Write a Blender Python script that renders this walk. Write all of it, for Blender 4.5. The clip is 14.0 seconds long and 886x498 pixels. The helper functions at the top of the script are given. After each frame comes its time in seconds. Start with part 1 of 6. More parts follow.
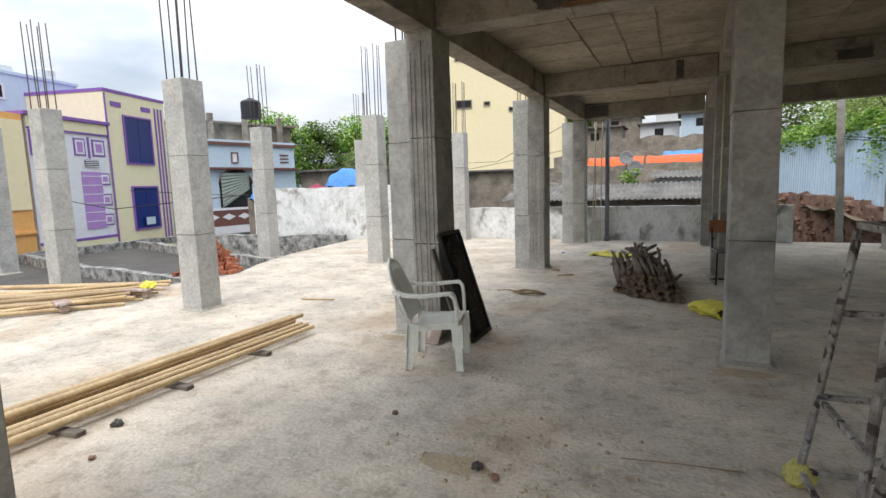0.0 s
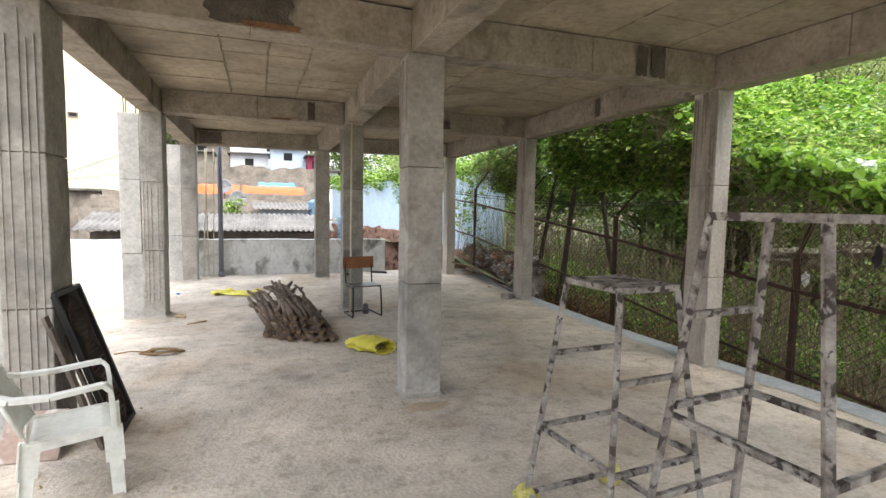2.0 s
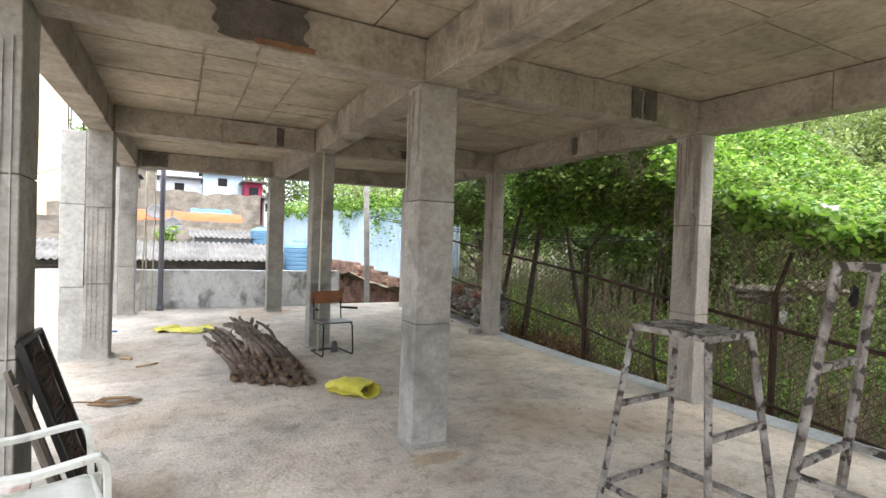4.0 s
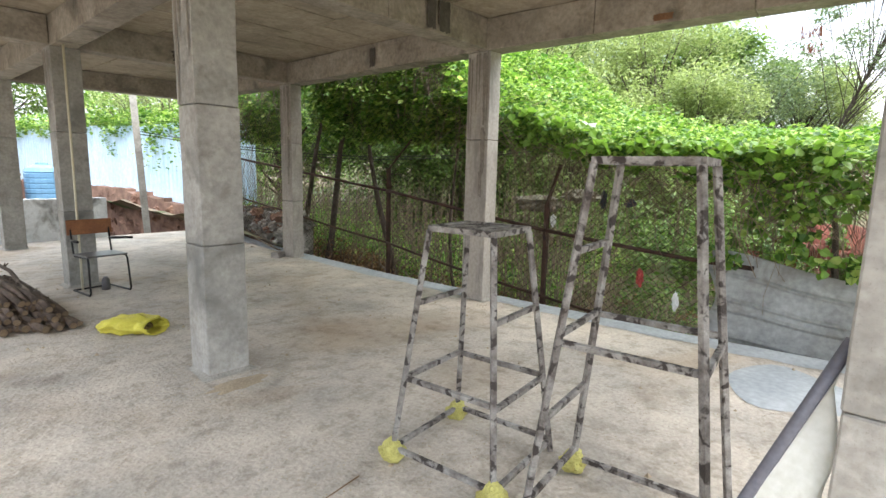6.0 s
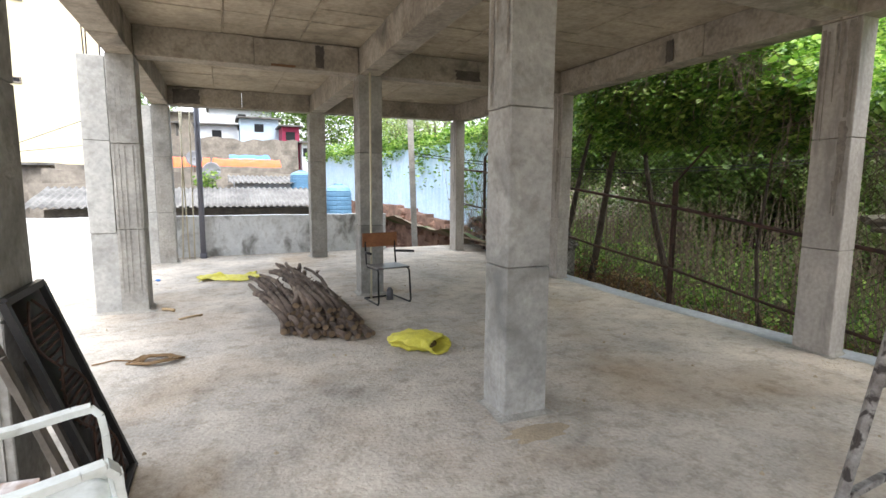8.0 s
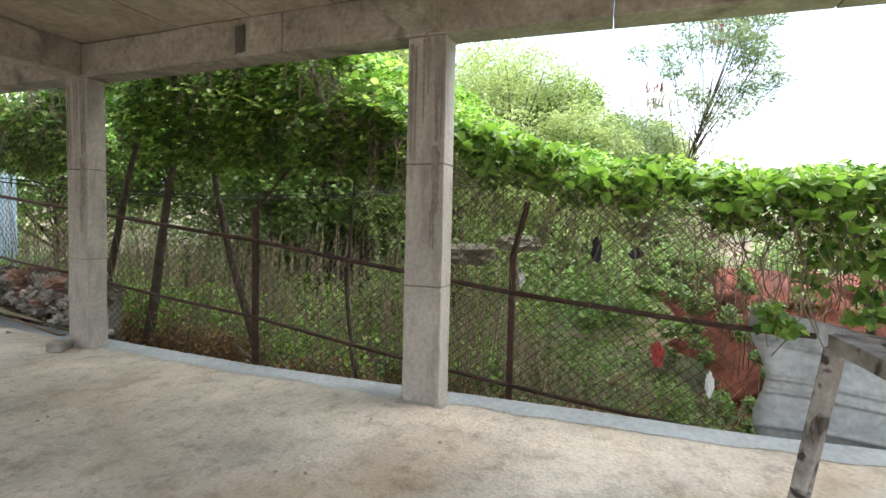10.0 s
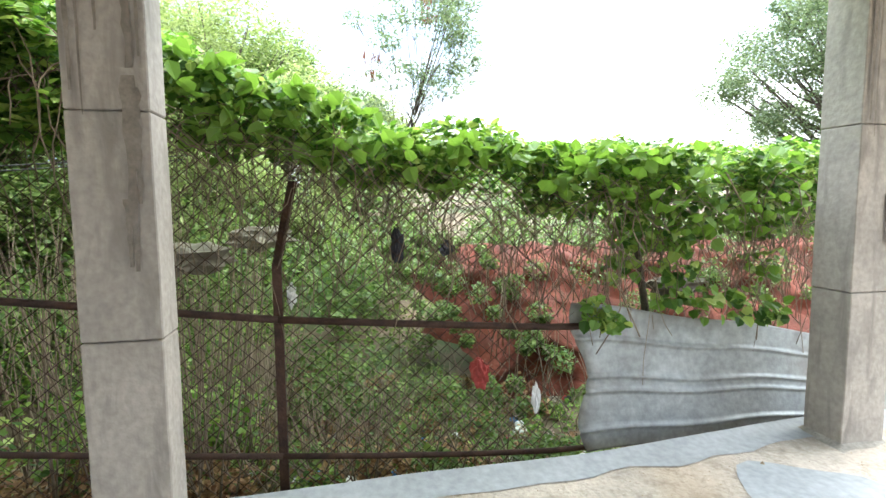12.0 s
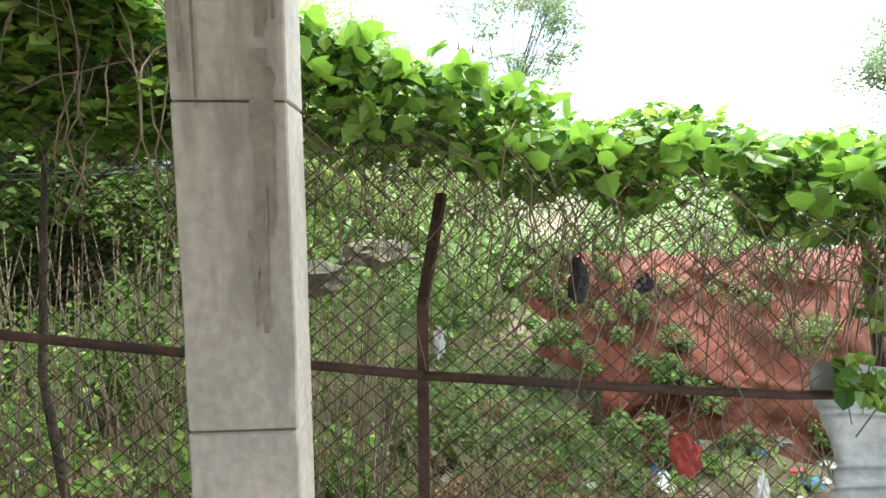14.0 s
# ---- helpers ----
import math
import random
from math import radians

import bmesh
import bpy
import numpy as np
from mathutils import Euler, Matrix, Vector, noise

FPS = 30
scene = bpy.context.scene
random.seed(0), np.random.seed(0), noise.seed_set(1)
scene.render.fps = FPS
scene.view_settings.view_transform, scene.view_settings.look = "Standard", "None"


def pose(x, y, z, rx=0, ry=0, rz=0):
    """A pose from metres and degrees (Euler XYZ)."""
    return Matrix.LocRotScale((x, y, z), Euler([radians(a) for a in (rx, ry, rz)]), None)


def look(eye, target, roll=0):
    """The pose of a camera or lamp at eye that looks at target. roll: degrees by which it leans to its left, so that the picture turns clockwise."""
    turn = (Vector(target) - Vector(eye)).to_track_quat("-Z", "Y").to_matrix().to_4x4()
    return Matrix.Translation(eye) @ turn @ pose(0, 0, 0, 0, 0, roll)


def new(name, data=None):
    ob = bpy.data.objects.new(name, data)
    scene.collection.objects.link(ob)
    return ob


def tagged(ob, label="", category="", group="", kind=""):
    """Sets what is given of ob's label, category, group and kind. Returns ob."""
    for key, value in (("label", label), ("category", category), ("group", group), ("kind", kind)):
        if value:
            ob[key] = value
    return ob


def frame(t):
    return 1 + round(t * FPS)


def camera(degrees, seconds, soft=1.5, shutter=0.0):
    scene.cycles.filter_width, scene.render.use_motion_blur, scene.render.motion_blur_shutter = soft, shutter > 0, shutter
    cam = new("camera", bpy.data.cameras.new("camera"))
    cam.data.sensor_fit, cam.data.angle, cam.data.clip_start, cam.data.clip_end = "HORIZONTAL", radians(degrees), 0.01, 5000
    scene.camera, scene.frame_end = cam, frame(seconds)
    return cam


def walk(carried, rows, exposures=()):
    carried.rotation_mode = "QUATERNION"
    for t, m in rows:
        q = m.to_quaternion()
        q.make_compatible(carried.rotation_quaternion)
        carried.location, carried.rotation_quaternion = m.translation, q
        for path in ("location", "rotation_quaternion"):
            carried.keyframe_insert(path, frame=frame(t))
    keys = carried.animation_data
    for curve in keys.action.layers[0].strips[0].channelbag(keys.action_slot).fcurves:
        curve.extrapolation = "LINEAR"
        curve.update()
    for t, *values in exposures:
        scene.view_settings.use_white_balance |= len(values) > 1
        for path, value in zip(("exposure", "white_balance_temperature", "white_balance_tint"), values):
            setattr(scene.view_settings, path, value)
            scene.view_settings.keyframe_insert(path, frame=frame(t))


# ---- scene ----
cam = camera(81.9, 14.0)
METRES, EYE, TILT, LEAN, TURN = 7.9, 1.55, 0.0, 0.0, 25.7
PATH = [
    (0, (0.365, 0.387, 1.563), (-0.474, 2.186, 1.317), -1.8),
    (0.5, (0.17, 0.468, 1.664), (-0.096, 2.429, 1.375), -0.9),
    (1, (-0.009, 0.651, 1.651), (0.152, 2.627, 1.386), 0.4),
    (1.5, (-0.238, 0.769, 1.687), (0.286, 2.689, 1.483), 0.6),
    (2, (-0.502, 0.83, 1.707), (0.178, 2.705, 1.553), 1.0),
    (2.2, (-0.585, 0.859, 1.712), (0.107, 2.731, 1.57), 1.0),
    (4.3, (-1.046, 1.378, 1.742), (0.0, 3.083, 1.746), 2.6),
    (4.5, (-0.971, 1.407, 1.743), (0.201, 3.027, 1.748), 2.9),
    (5, (-0.87, 1.42, 1.744), (0.616, 2.758, 1.708), 2.3),
    (5.5, (-0.885, 1.416, 1.705), (0.739, 2.573, 1.552), 1.4),
    (6, (-0.935, 1.364, 1.644), (0.561, 2.656, 1.339), 1.3),
    (6.5, (-0.951, 1.353, 1.603), (0.133, 2.987, 1.208), 0.9),
    (7, (-1.036, 1.522, 1.589), (-0.313, 3.355, 1.245), 0.8),
    (7.2, (-1.063, 1.66, 1.597), (-0.412, 3.527, 1.297), 1.0),
    (9.3, (-0.326, 3.271, 1.54), (1.152, 4.612, 1.407), 0.2),
    (9.5, (-0.171, 3.366, 1.555), (1.439, 4.546, 1.432), 0.7),
    (10, (0.274, 3.609, 1.551), (2.14, 4.321, 1.443), 1.3),
    (10.5, (0.658, 3.768, 1.567), (2.632, 4.062, 1.431), 0.7),
    (11, (1.063, 3.983, 1.624), (3.053, 3.961, 1.421), 0.3),
    (11.5, (1.369, 4.179, 1.623), (3.34, 3.915, 1.414), -0.3),
    (12, (1.706, 4.316, 1.626), (3.657, 3.919, 1.436), -0.4),
    (12.5, (2.063, 4.406, 1.725), (3.995, 3.925, 1.539), -0.4),
    (13, (2.332, 4.481, 1.846), (4.222, 3.85, 1.668), -0.4),
    (13.5, (2.597, 4.643, 1.712), (4.495, 4.039, 1.537), 0.8),
    (14, (2.611, 4.744, 1.737), (4.597, 4.624, 1.532), -0.3),
]
walk(cam, [(t, look(eye, target, roll)) for t, eye, target, roll in PATH], [(0, 0.74, 6750, 10), (0.5, 0.88, 6800, 12), (1, 1.32, 6850, 14), (1.5, 1.75, 6900, 13), (2, 1.85, 6850, 13), (4.5, 2.1, 6600, 11), (5, 2.2, 6550, 10), (5.5, 2.25, 6500, 10), (6, 2.2, 6600, 10), (6.5, 2.3, 6600, 10), (7, 1.9, 6500, 11), (9.5, 2.15, 6600, 12), (10.5, 2.45, 6500, 8), (12, 2.55, 6400, 7), (12.5, 2.7, 6400, 6), (14, 2.8, 6400, 5)])

# ---- light ----
world = bpy.data.worlds.new("world")
scene.world = world
world.use_nodes = True
wn, wl = world.node_tree.nodes, world.node_tree.links
wn.clear()
SUN_EL, SUN_AZ = radians(60), radians(170)
sky = wn.new("ShaderNodeTexSky")
sky.sky_type, sky.sun_disc, sky.sun_elevation, sky.sun_rotation = "NISHITA", False, SUN_EL, SUN_AZ
sky.air_density, sky.dust_density = 1.0, 3.0
wtc = wn.new("ShaderNodeTexCoord")
wmap = wn.new("ShaderNodeMapping")
wmap.inputs["Scale"].default_value = (1.0, 1.0, 2.6)
cloud = wn.new("ShaderNodeTexNoise")
cloud.inputs["Scale"].default_value, cloud.inputs["Detail"].default_value, cloud.inputs["Roughness"].default_value = 1.6, 6.0, 0.5
cramp = wn.new("ShaderNodeValToRGB")
cramp.color_ramp.elements[0].position, cramp.color_ramp.elements[0].color = 0.40, (4.6, 5.9, 7.8, 1)
cramp.color_ramp.elements[1].position, cramp.color_ramp.elements[1].color = 0.60, (12.0, 12.5, 13.2, 1)
cmix = wn.new("ShaderNodeMixRGB")
cmix.inputs[0].default_value = 0.85
bg = wn.new("ShaderNodeBackground")
bg.inputs["Strength"].default_value = 0.1
wout = wn.new("ShaderNodeOutputWorld")
wl.new(wtc.outputs["Generated"], wmap.inputs["Vector"])
wl.new(wmap.outputs[0], cloud.inputs["Vector"])
wl.new(cloud.outputs["Fac"], cramp.inputs[0])
wl.new(sky.outputs[0], cmix.inputs[1])
wl.new(cramp.outputs[0], cmix.inputs[2])
wsep = wn.new("ShaderNodeSeparateXYZ")
wl.new(wtc.outputs["Generated"], wsep.inputs[0])
wgrad = wn.new("ShaderNodeMapRange")
wgrad.inputs[1].default_value, wgrad.inputs[2].default_value, wgrad.inputs[3].default_value, wgrad.inputs[4].default_value = 0.0, 1.0, 0.42, 1.7
wl.new(wsep.outputs[2], wgrad.inputs[0])
wmul = wn.new("ShaderNodeVectorMath")
wmul.operation = "SCALE"
wl.new(cmix.outputs[0], wmul.inputs[0])
wl.new(wgrad.outputs[0], wmul.inputs["Scale"])
wl.new(wmul.outputs[0], bg.inputs[0])
wl.new(bg.outputs[0], wout.inputs[0])
sun_data = bpy.data.lights.new("sun", "SUN")
sun_data.energy, sun_data.angle, sun_data.color = 1.1, radians(40), (1.0, 0.97, 0.92)
sun = new("sun", sun_data)
sun.matrix_world = look((math.sin(SUN_AZ) * 40, math.cos(SUN_AZ) * 40, 60), (0, 0, 0))


# ---- materials ----
def material(name, base, rough=0.8, metal=0.0, var=None, scale=3.0, fine=40.0, bump=0.15, stain=None, stain_scale=0.7, stain_at=(0.5, 0.7), obj_var=0.0, spec=0.4, coord="Object", stretch=None, grit=0.0):
    """A principled material: base colour, a second colour mixed by coarse noise, grain and relief by fine noise, stains."""
    m = bpy.data.materials.new(name)
    m.use_nodes = True
    n, l = m.node_tree.nodes, m.node_tree.links
    p = n["Principled BSDF"]
    p.inputs["Roughness"].default_value, p.inputs["Metallic"].default_value = rough, metal
    p.inputs["Specular IOR Level"].default_value = spec
    tc = n.new("ShaderNodeTexCoord")
    geo = n.new("ShaderNodeNewGeometry")
    vec = geo.outputs["Position"] if coord == "World" else tc.outputs["Object"]
    var = var or tuple(c * 0.75 for c in base)
    a = n.new("ShaderNodeTexNoise")
    a.inputs["Scale"].default_value, a.inputs["Detail"].default_value, a.inputs["Roughness"].default_value = scale, 8.0, 0.62
    l.new(vec, a.inputs["Vector"])
    r = n.new("ShaderNodeValToRGB")
    r.color_ramp.elements[0].position, r.color_ramp.elements[1].position = 0.33, 0.67
    r.color_ramp.elements[0].color, r.color_ramp.elements[1].color = (*var, 1), (*base, 1)
    l.new(a.outputs["Fac"], r.inputs[0])
    out = r.outputs[0]
    f = n.new("ShaderNodeTexNoise")
    f.inputs["Scale"].default_value, f.inputs["Detail"].default_value = fine, 4.0
    l.new(vec, f.inputs["Vector"])
    mul = n.new("ShaderNodeMixRGB")
    mul.blend_type = "OVERLAY"
    mul.inputs[0].default_value = 0.35
    l.new(out, mul.inputs[1])
    l.new(f.outputs["Fac"], mul.inputs[2])
    out = mul.outputs[0]
    if stain:
        if stretch:
            mp = n.new("ShaderNodeMapping")
            mp.inputs["Scale"].default_value = stretch
            l.new(vec, mp.inputs["Vector"])
            vec = mp.outputs[0]
        s = n.new("ShaderNodeTexNoise")
        s.inputs["Scale"].default_value, s.inputs["Detail"].default_value, s.inputs["Distortion"].default_value = stain_scale, 7.0, 0.6
        l.new(vec, s.inputs["Vector"])
        sr = n.new("ShaderNodeValToRGB")
        sr.color_ramp.elements[0].position, sr.color_ramp.elements[1].position = stain_at
        l.new(s.outputs["Fac"], sr.inputs[0])
        mx = n.new("ShaderNodeMixRGB")
        mx.inputs[2].default_value = (*stain, 1)
        l.new(sr.outputs[0], mx.inputs[0])
        l.new(out, mx.inputs[1])
        out = mx.outputs[0]
    if grit:
        for sc, lo, hi, amt in ((7.0, 0.50, 0.62, 0.45), (95.0, 0.58, 0.66, 0.6), (2.6, 0.54, 0.60, 0.3)):
            g = n.new("ShaderNodeTexNoise")
            g.inputs["Scale"].default_value, g.inputs["Detail"].default_value, g.inputs["Roughness"].default_value = sc, 9.0, 0.72
            l.new(vec, g.inputs["Vector"])
            gr_ = n.new("ShaderNodeMapRange")
            gr_.inputs[1].default_value, gr_.inputs[2].default_value, gr_.inputs[3].default_value, gr_.inputs[4].default_value = lo, hi, 0.0, amt * grit
            l.new(g.outputs["Fac"], gr_.inputs[0])
            gm = n.new("ShaderNodeMixRGB")
            gm.blend_type = "MULTIPLY"
            gm.inputs[2].default_value = (0.52, 0.48, 0.42, 1)
            l.new(gr_.outputs[0], gm.inputs[0])
            l.new(out, gm.inputs[1])
            out = gm.outputs[0]
    if obj_var:
        oi = n.new("ShaderNodeObjectInfo")
        hs = n.new("ShaderNodeHueSaturation")
        mr = n.new("ShaderNodeMapRange")
        mr.inputs[3].default_value, mr.inputs[4].default_value = 1 - obj_var, 1 + obj_var
        l.new(oi.outputs["Random"], mr.inputs[0])
        l.new(mr.outputs[0], hs.inputs["Value"])
        l.new(out, hs.inputs["Color"])
        out = hs.outputs[0]
    l.new(out, p.inputs["Base Color"])
    if bump:
        b = n.new("ShaderNodeBump")
        b.inputs["Strength"].default_value, b.inputs["Distance"].default_value = bump, 0.02
        l.new(f.outputs["Fac"], b.inputs["Height"])
        l.new(b.outputs[0], p.inputs["Normal"])
    return m


def plain(name, base, rough=0.5, metal=0.0, var=0.12, spec=0.4):
    return material(name, base, rough, metal, tuple(c * (1 - var) for c in base), 6.0, 60.0, 0.05, spec=spec)


CONC = material("column_concrete", (0.42, 0.40, 0.36), 0.9, var=(0.27, 0.255, 0.23), scale=2.2, fine=26, bump=0.35, stain=(0.17, 0.165, 0.15), stain_scale=1.6, stain_at=(0.56, 0.75), obj_var=0.13, coord="World", grit=0.7)
CONC_OUT = material("new_column_concrete", (0.47, 0.46, 0.43), 0.9, var=(0.36, 0.355, 0.335), scale=2.5, fine=22, bump=0.5, stain=(0.28, 0.275, 0.26), stain_scale=2.2, stain_at=(0.55, 0.8), obj_var=0.05, coord="World", grit=0.45)
CONC_EDGE = material("edge_column_concrete", (0.44, 0.40, 0.35), 0.9, var=(0.33, 0.30, 0.265), scale=2.0, fine=26, bump=0.3, stain=(0.27, 0.245, 0.215), stain_scale=4, stain_at=(0.52, 0.70), coord="World", stretch=(2.6, 2.6, 0.55))
FOOTMORTAR = material("column_foot_mortar", (0.40, 0.375, 0.33), 0.95, var=(0.30, 0.28, 0.24), scale=9, fine=50, bump=0.8, coord="World")
SANDY = material("sand_and_mortar", (0.46, 0.36, 0.24), 0.95, var=(0.33, 0.27, 0.19), scale=5, fine=60, bump=0.6, coord="World")
BEAM = material("beam_concrete", (0.38, 0.335, 0.275), 0.9, var=(0.23, 0.20, 0.165), scale=1.5, fine=24, bump=0.3, stain=(0.13, 0.115, 0.095), stain_scale=1.5, stain_at=(0.54, 0.70), coord="World", grit=0.9)
CEIL = material("ceiling_concrete", (0.44, 0.375, 0.285), 0.9, var=(0.27, 0.23, 0.175), scale=0.9, fine=18, bump=0.2, stain=(0.19, 0.165, 0.13), stain_scale=1.2, stain_at=(0.55, 0.75), coord="World", grit=0.8)
FLOOR = material("floor_concrete", (0.63, 0.555, 0.46), 0.85, var=(0.38, 0.34, 0.29), scale=1.4, fine=34, bump=0.7, stain=(0.40, 0.30, 0.20), stain_scale=0.6, stain_at=(0.52, 0.75), coord="World", grit=1.1)
BEDDING = material("smooth_cement", (0.40, 0.42, 0.43), 0.7, var=(0.31, 0.33, 0.34), scale=1.5, fine=20, bump=0.15, coord="World")
WHITEWALL = material("weathered_whitewash", (0.80, 0.81, 0.80), 0.9, var=(0.58, 0.59, 0.58), scale=1.6, fine=14, bump=0.4, stain=(0.22, 0.215, 0.20), stain_scale=2.6, stain_at=(0.54, 0.70), coord="World", stretch=(1.0, 1.0, 0.7), grit=1.0)
DARKROOF = material("old_roof_screed", (0.10, 0.092, 0.085), 0.95, var=(0.06, 0.055, 0.05), scale=0.8, fine=12, bump=0.4, coord="World")
MOSS = material("mossy_parapet", (0.42, 0.41, 0.39), 0.95, var=(0.035, 0.035, 0.03), scale=5.0, fine=12, bump=0.5, coord="World")
EARTH = material("earth", (0.24, 0.185, 0.125), 0.95, var=(0.12, 0.09, 0.06), scale=1.2, fine=16, bump=0.8, stain=(0.07, 0.10, 0.035), stain_scale=0.6, stain_at=(0.48, 0.62), coord="World")
REDEARTH = material("red_earth", (0.19, 0.05, 0.03), 0.95, var=(0.08, 0.026, 0.018), scale=2.2, fine=12, bump=0.9, coord="World")
STONE = material("rubble_stone", (0.30, 0.175, 0.125), 0.95, var=(0.14, 0.08, 0.06), scale=3.0, fine=10, bump=0.8, obj_var=0.25, coord="World")
OLDWALL = material("stained_old_render", (0.32, 0.28, 0.23), 0.95, var=(0.14, 0.12, 0.10), scale=1.2, fine=10, bump=0.4, stain=(0.09, 0.08, 0.07), stain_scale=1.0, stain_at=(0.55, 0.8), coord="World")
BROKENWALL = material("broken_old_whitewash", (0.42, 0.39, 0.35), 0.95, var=(0.17, 0.15, 0.13), scale=2.4, fine=10, bump=0.7, stain=(0.10, 0.085, 0.07), stain_scale=2.2, stain_at=(0.5, 0.62), coord="World", grit=0.8)
RUST = material("rusty_steel", (0.095, 0.05, 0.034), 0.75, var=(0.038, 0.024, 0.02), scale=8, fine=60, bump=0.3, metal=0.3)
REBAR = material("rebar_steel", (0.11, 0.10, 0.105), 0.6, var=(0.10, 0.065, 0.05), scale=6, fine=90, bump=0.3, metal=0.5)


DAMP = material("damp_dark_cement", (0.115, 0.10, 0.085), 0.85, var=(0.06, 0.052, 0.045), scale=9, fine=60, bump=0.6, coord="World")
RUSTSTAIN = material("rusty_stain", (0.25, 0.13, 0.065), 0.9, var=(0.13, 0.075, 0.045), scale=9, fine=60, bump=0.4, coord="World")
DRIP = material("drip_stain", (0.29, 0.255, 0.215), 0.9, var=(0.18, 0.155, 0.13), scale=14, fine=60, bump=0.1, coord="World")


# ---- shapes ----
def add_box(bm, lo, hi, m=None):
    made = bmesh.ops.create_cube(bm, size=1.0)["verts"]
    for v in made:
        v.co = Vector([lo[i] + (v.co[i] + 0.5) * (hi[i] - lo[i]) for i in range(3)])
        if m:
            v.co = m @ v.co
    return made


def add_tube(bm, p, q, r0, r1=None, n=8, caps=True):
    """A round bar from p to q."""
    p, q = Vector(p), Vector(q)
    r1 = r0 if r1 is None else r1
    d = (q - p).normalized()
    u = d.orthogonal().normalized()
    w = d.cross(u)
    rings = []
    for c, r in ((p, r0), (q, r1)):
        rings.append([bm.verts.new(c + (u * math.cos(2 * math.pi * i / n) + w * math.sin(2 * math.pi * i / n)) * r) for i in range(n)])
    for i in range(n):
        f = bm.faces.new((rings[0][i], rings[0][(i + 1) % n], rings[1][(i + 1) % n], rings[1][i]))
        f.smooth = n > 5
    if caps:
        bm.faces.new(rings[0][::-1])
        bm.faces.new(rings[1])
    return rings


def add_path(bm, pts, radii, n=8, smooth=True):
    """A round limb through the points, with a radius at each."""
    pts = [Vector(p) for p in pts]
    if not hasattr(radii, "__len__"):
        radii = [radii] * len(pts)
    rings = []
    u = None
    for i, p in enumerate(pts):
        d = (pts[min(i + 1, len(pts) - 1)] - pts[max(i - 1, 0)]).normalized()
        u = d.orthogonal().normalized() if u is None else (u - d * u.dot(d)).normalized()
        w = d.cross(u)
        rings.append([bm.verts.new(p + (u * math.cos(2 * math.pi * k / n) + w * math.sin(2 * math.pi * k / n)) * radii[i]) for k in range(n)])
    for a, b in zip(rings, rings[1:]):
        for k in range(n):
            f = bm.faces.new((a[k], a[(k + 1) % n], b[(k + 1) % n], b[k]))
            f.smooth = smooth
    bm.faces.new(rings[0][::-1])
    bm.faces.new(rings[-1])


def add_bar(bm, p, q, w, h=None, up=(0, 0, 1)):
    """A square bar from p to q, w wide and h deep."""
    p, q, h = Vector(p), Vector(q), h or w
    d = (q - p).normalized()
    s = d.cross(Vector(up))
    s = (s if s.length > 0.01 else d.orthogonal()).normalized()
    t = s.cross(d)
    c = [[bm.verts.new(e + s * a * w / 2 + t * b * h / 2) for a, b in ((-1, -1), (1, -1), (1, 1), (-1, 1))] for e in (p, q)]
    for i in range(4):
        bm.faces.new((c[0][i], c[0][(i + 1) % 4], c[1][(i + 1) % 4], c[1][i]))
    bm.faces.new(c[0][::-1])
    bm.faces.new(c[1])


def add_sheet(bm, fn, nu, nv, thick=0.0):
    """A surface fn(u, v) for u and v from 0 to 1, with a back when thick."""
    g = [[bm.verts.new(fn(i / nu, j / nv)) for j in range(nv + 1)] for i in range(nu + 1)]
    faces = [bm.faces.new((g[i][j], g[i + 1][j], g[i + 1][j + 1], g[i][j + 1])) for i in range(nu) for j in range(nv)]
    for f in faces:
        f.smooth = True
    if thick:
        bmesh.ops.recalc_face_normals(bm, faces=faces)
        bmesh.ops.solidify(bm, geom=faces, thickness=thick)
    return g


def bevel_all(bm, w, seg=1):
    bmesh.ops.bevel(bm, geom=bm.edges[:], offset=w, segments=seg, affect="EDGES", profile=0.7)


def mesh_of(bm, mat, name):
    bmesh.ops.recalc_face_normals(bm, faces=bm.faces[:])
    me = bpy.data.meshes.new(name)
    bm.to_mesh(me)
    bm.free()
    me.materials.append(mat)
    return me


def part(name, bm, mat, parent, label="", kind=""):
    ob = new(name, mesh_of(bm, mat, name))
    ob.parent = parent
    return tagged(ob, label=label, kind=kind)


def thing(name, at, label, category, group="", turn=0, kind=""):
    ob = new(name)
    ob.matrix_world = pose(*at, 0, 0, turn)
    ob.empty_display_size = 0.1
    return tagged(ob, label, category, group, kind)


def solid(name, bm, mat, label="", category="", group="", kind="", at=None):
    ob = new(name, mesh_of(bm, mat, name))
    if at:
        ob.matrix_world = at if isinstance(at, Matrix) else pose(*at)
    return tagged(ob, label, category, group, kind)


def rnd(a, b):
    return random.uniform(a, b)


# ---- the building's frame ----
# first points end an unseen overhang, its length set to shade the floor
P_LINE = [(0.80, -0.8), (0.875, 1.245), (0.90, 5.32), (0.985, 9.50), (0.97, 13.65)]
A_LINE = [(-1.98, -0.8), (-1.98, 1.1), (-1.985, 5.22), (-1.97, 9.62), (-1.95, 13.75)]
R_LINE = [(4.48, -0.8), (4.46, 0.98), (4.30, 5.28), (4.34, 9.58), (4.27, 13.55)]
BEAM_Z, SLAB_Z = 3.06, 3.42
EDGE = [(4.80, -3.5), (4.72, 1.2), (4.62, 2.2), (4.56, 2.8), (4.56, 4.0), (4.5, 5.4), (4.45, 7.2), (4.55, 9.2), (4.75, 11.5), (5.4, 14.6)]


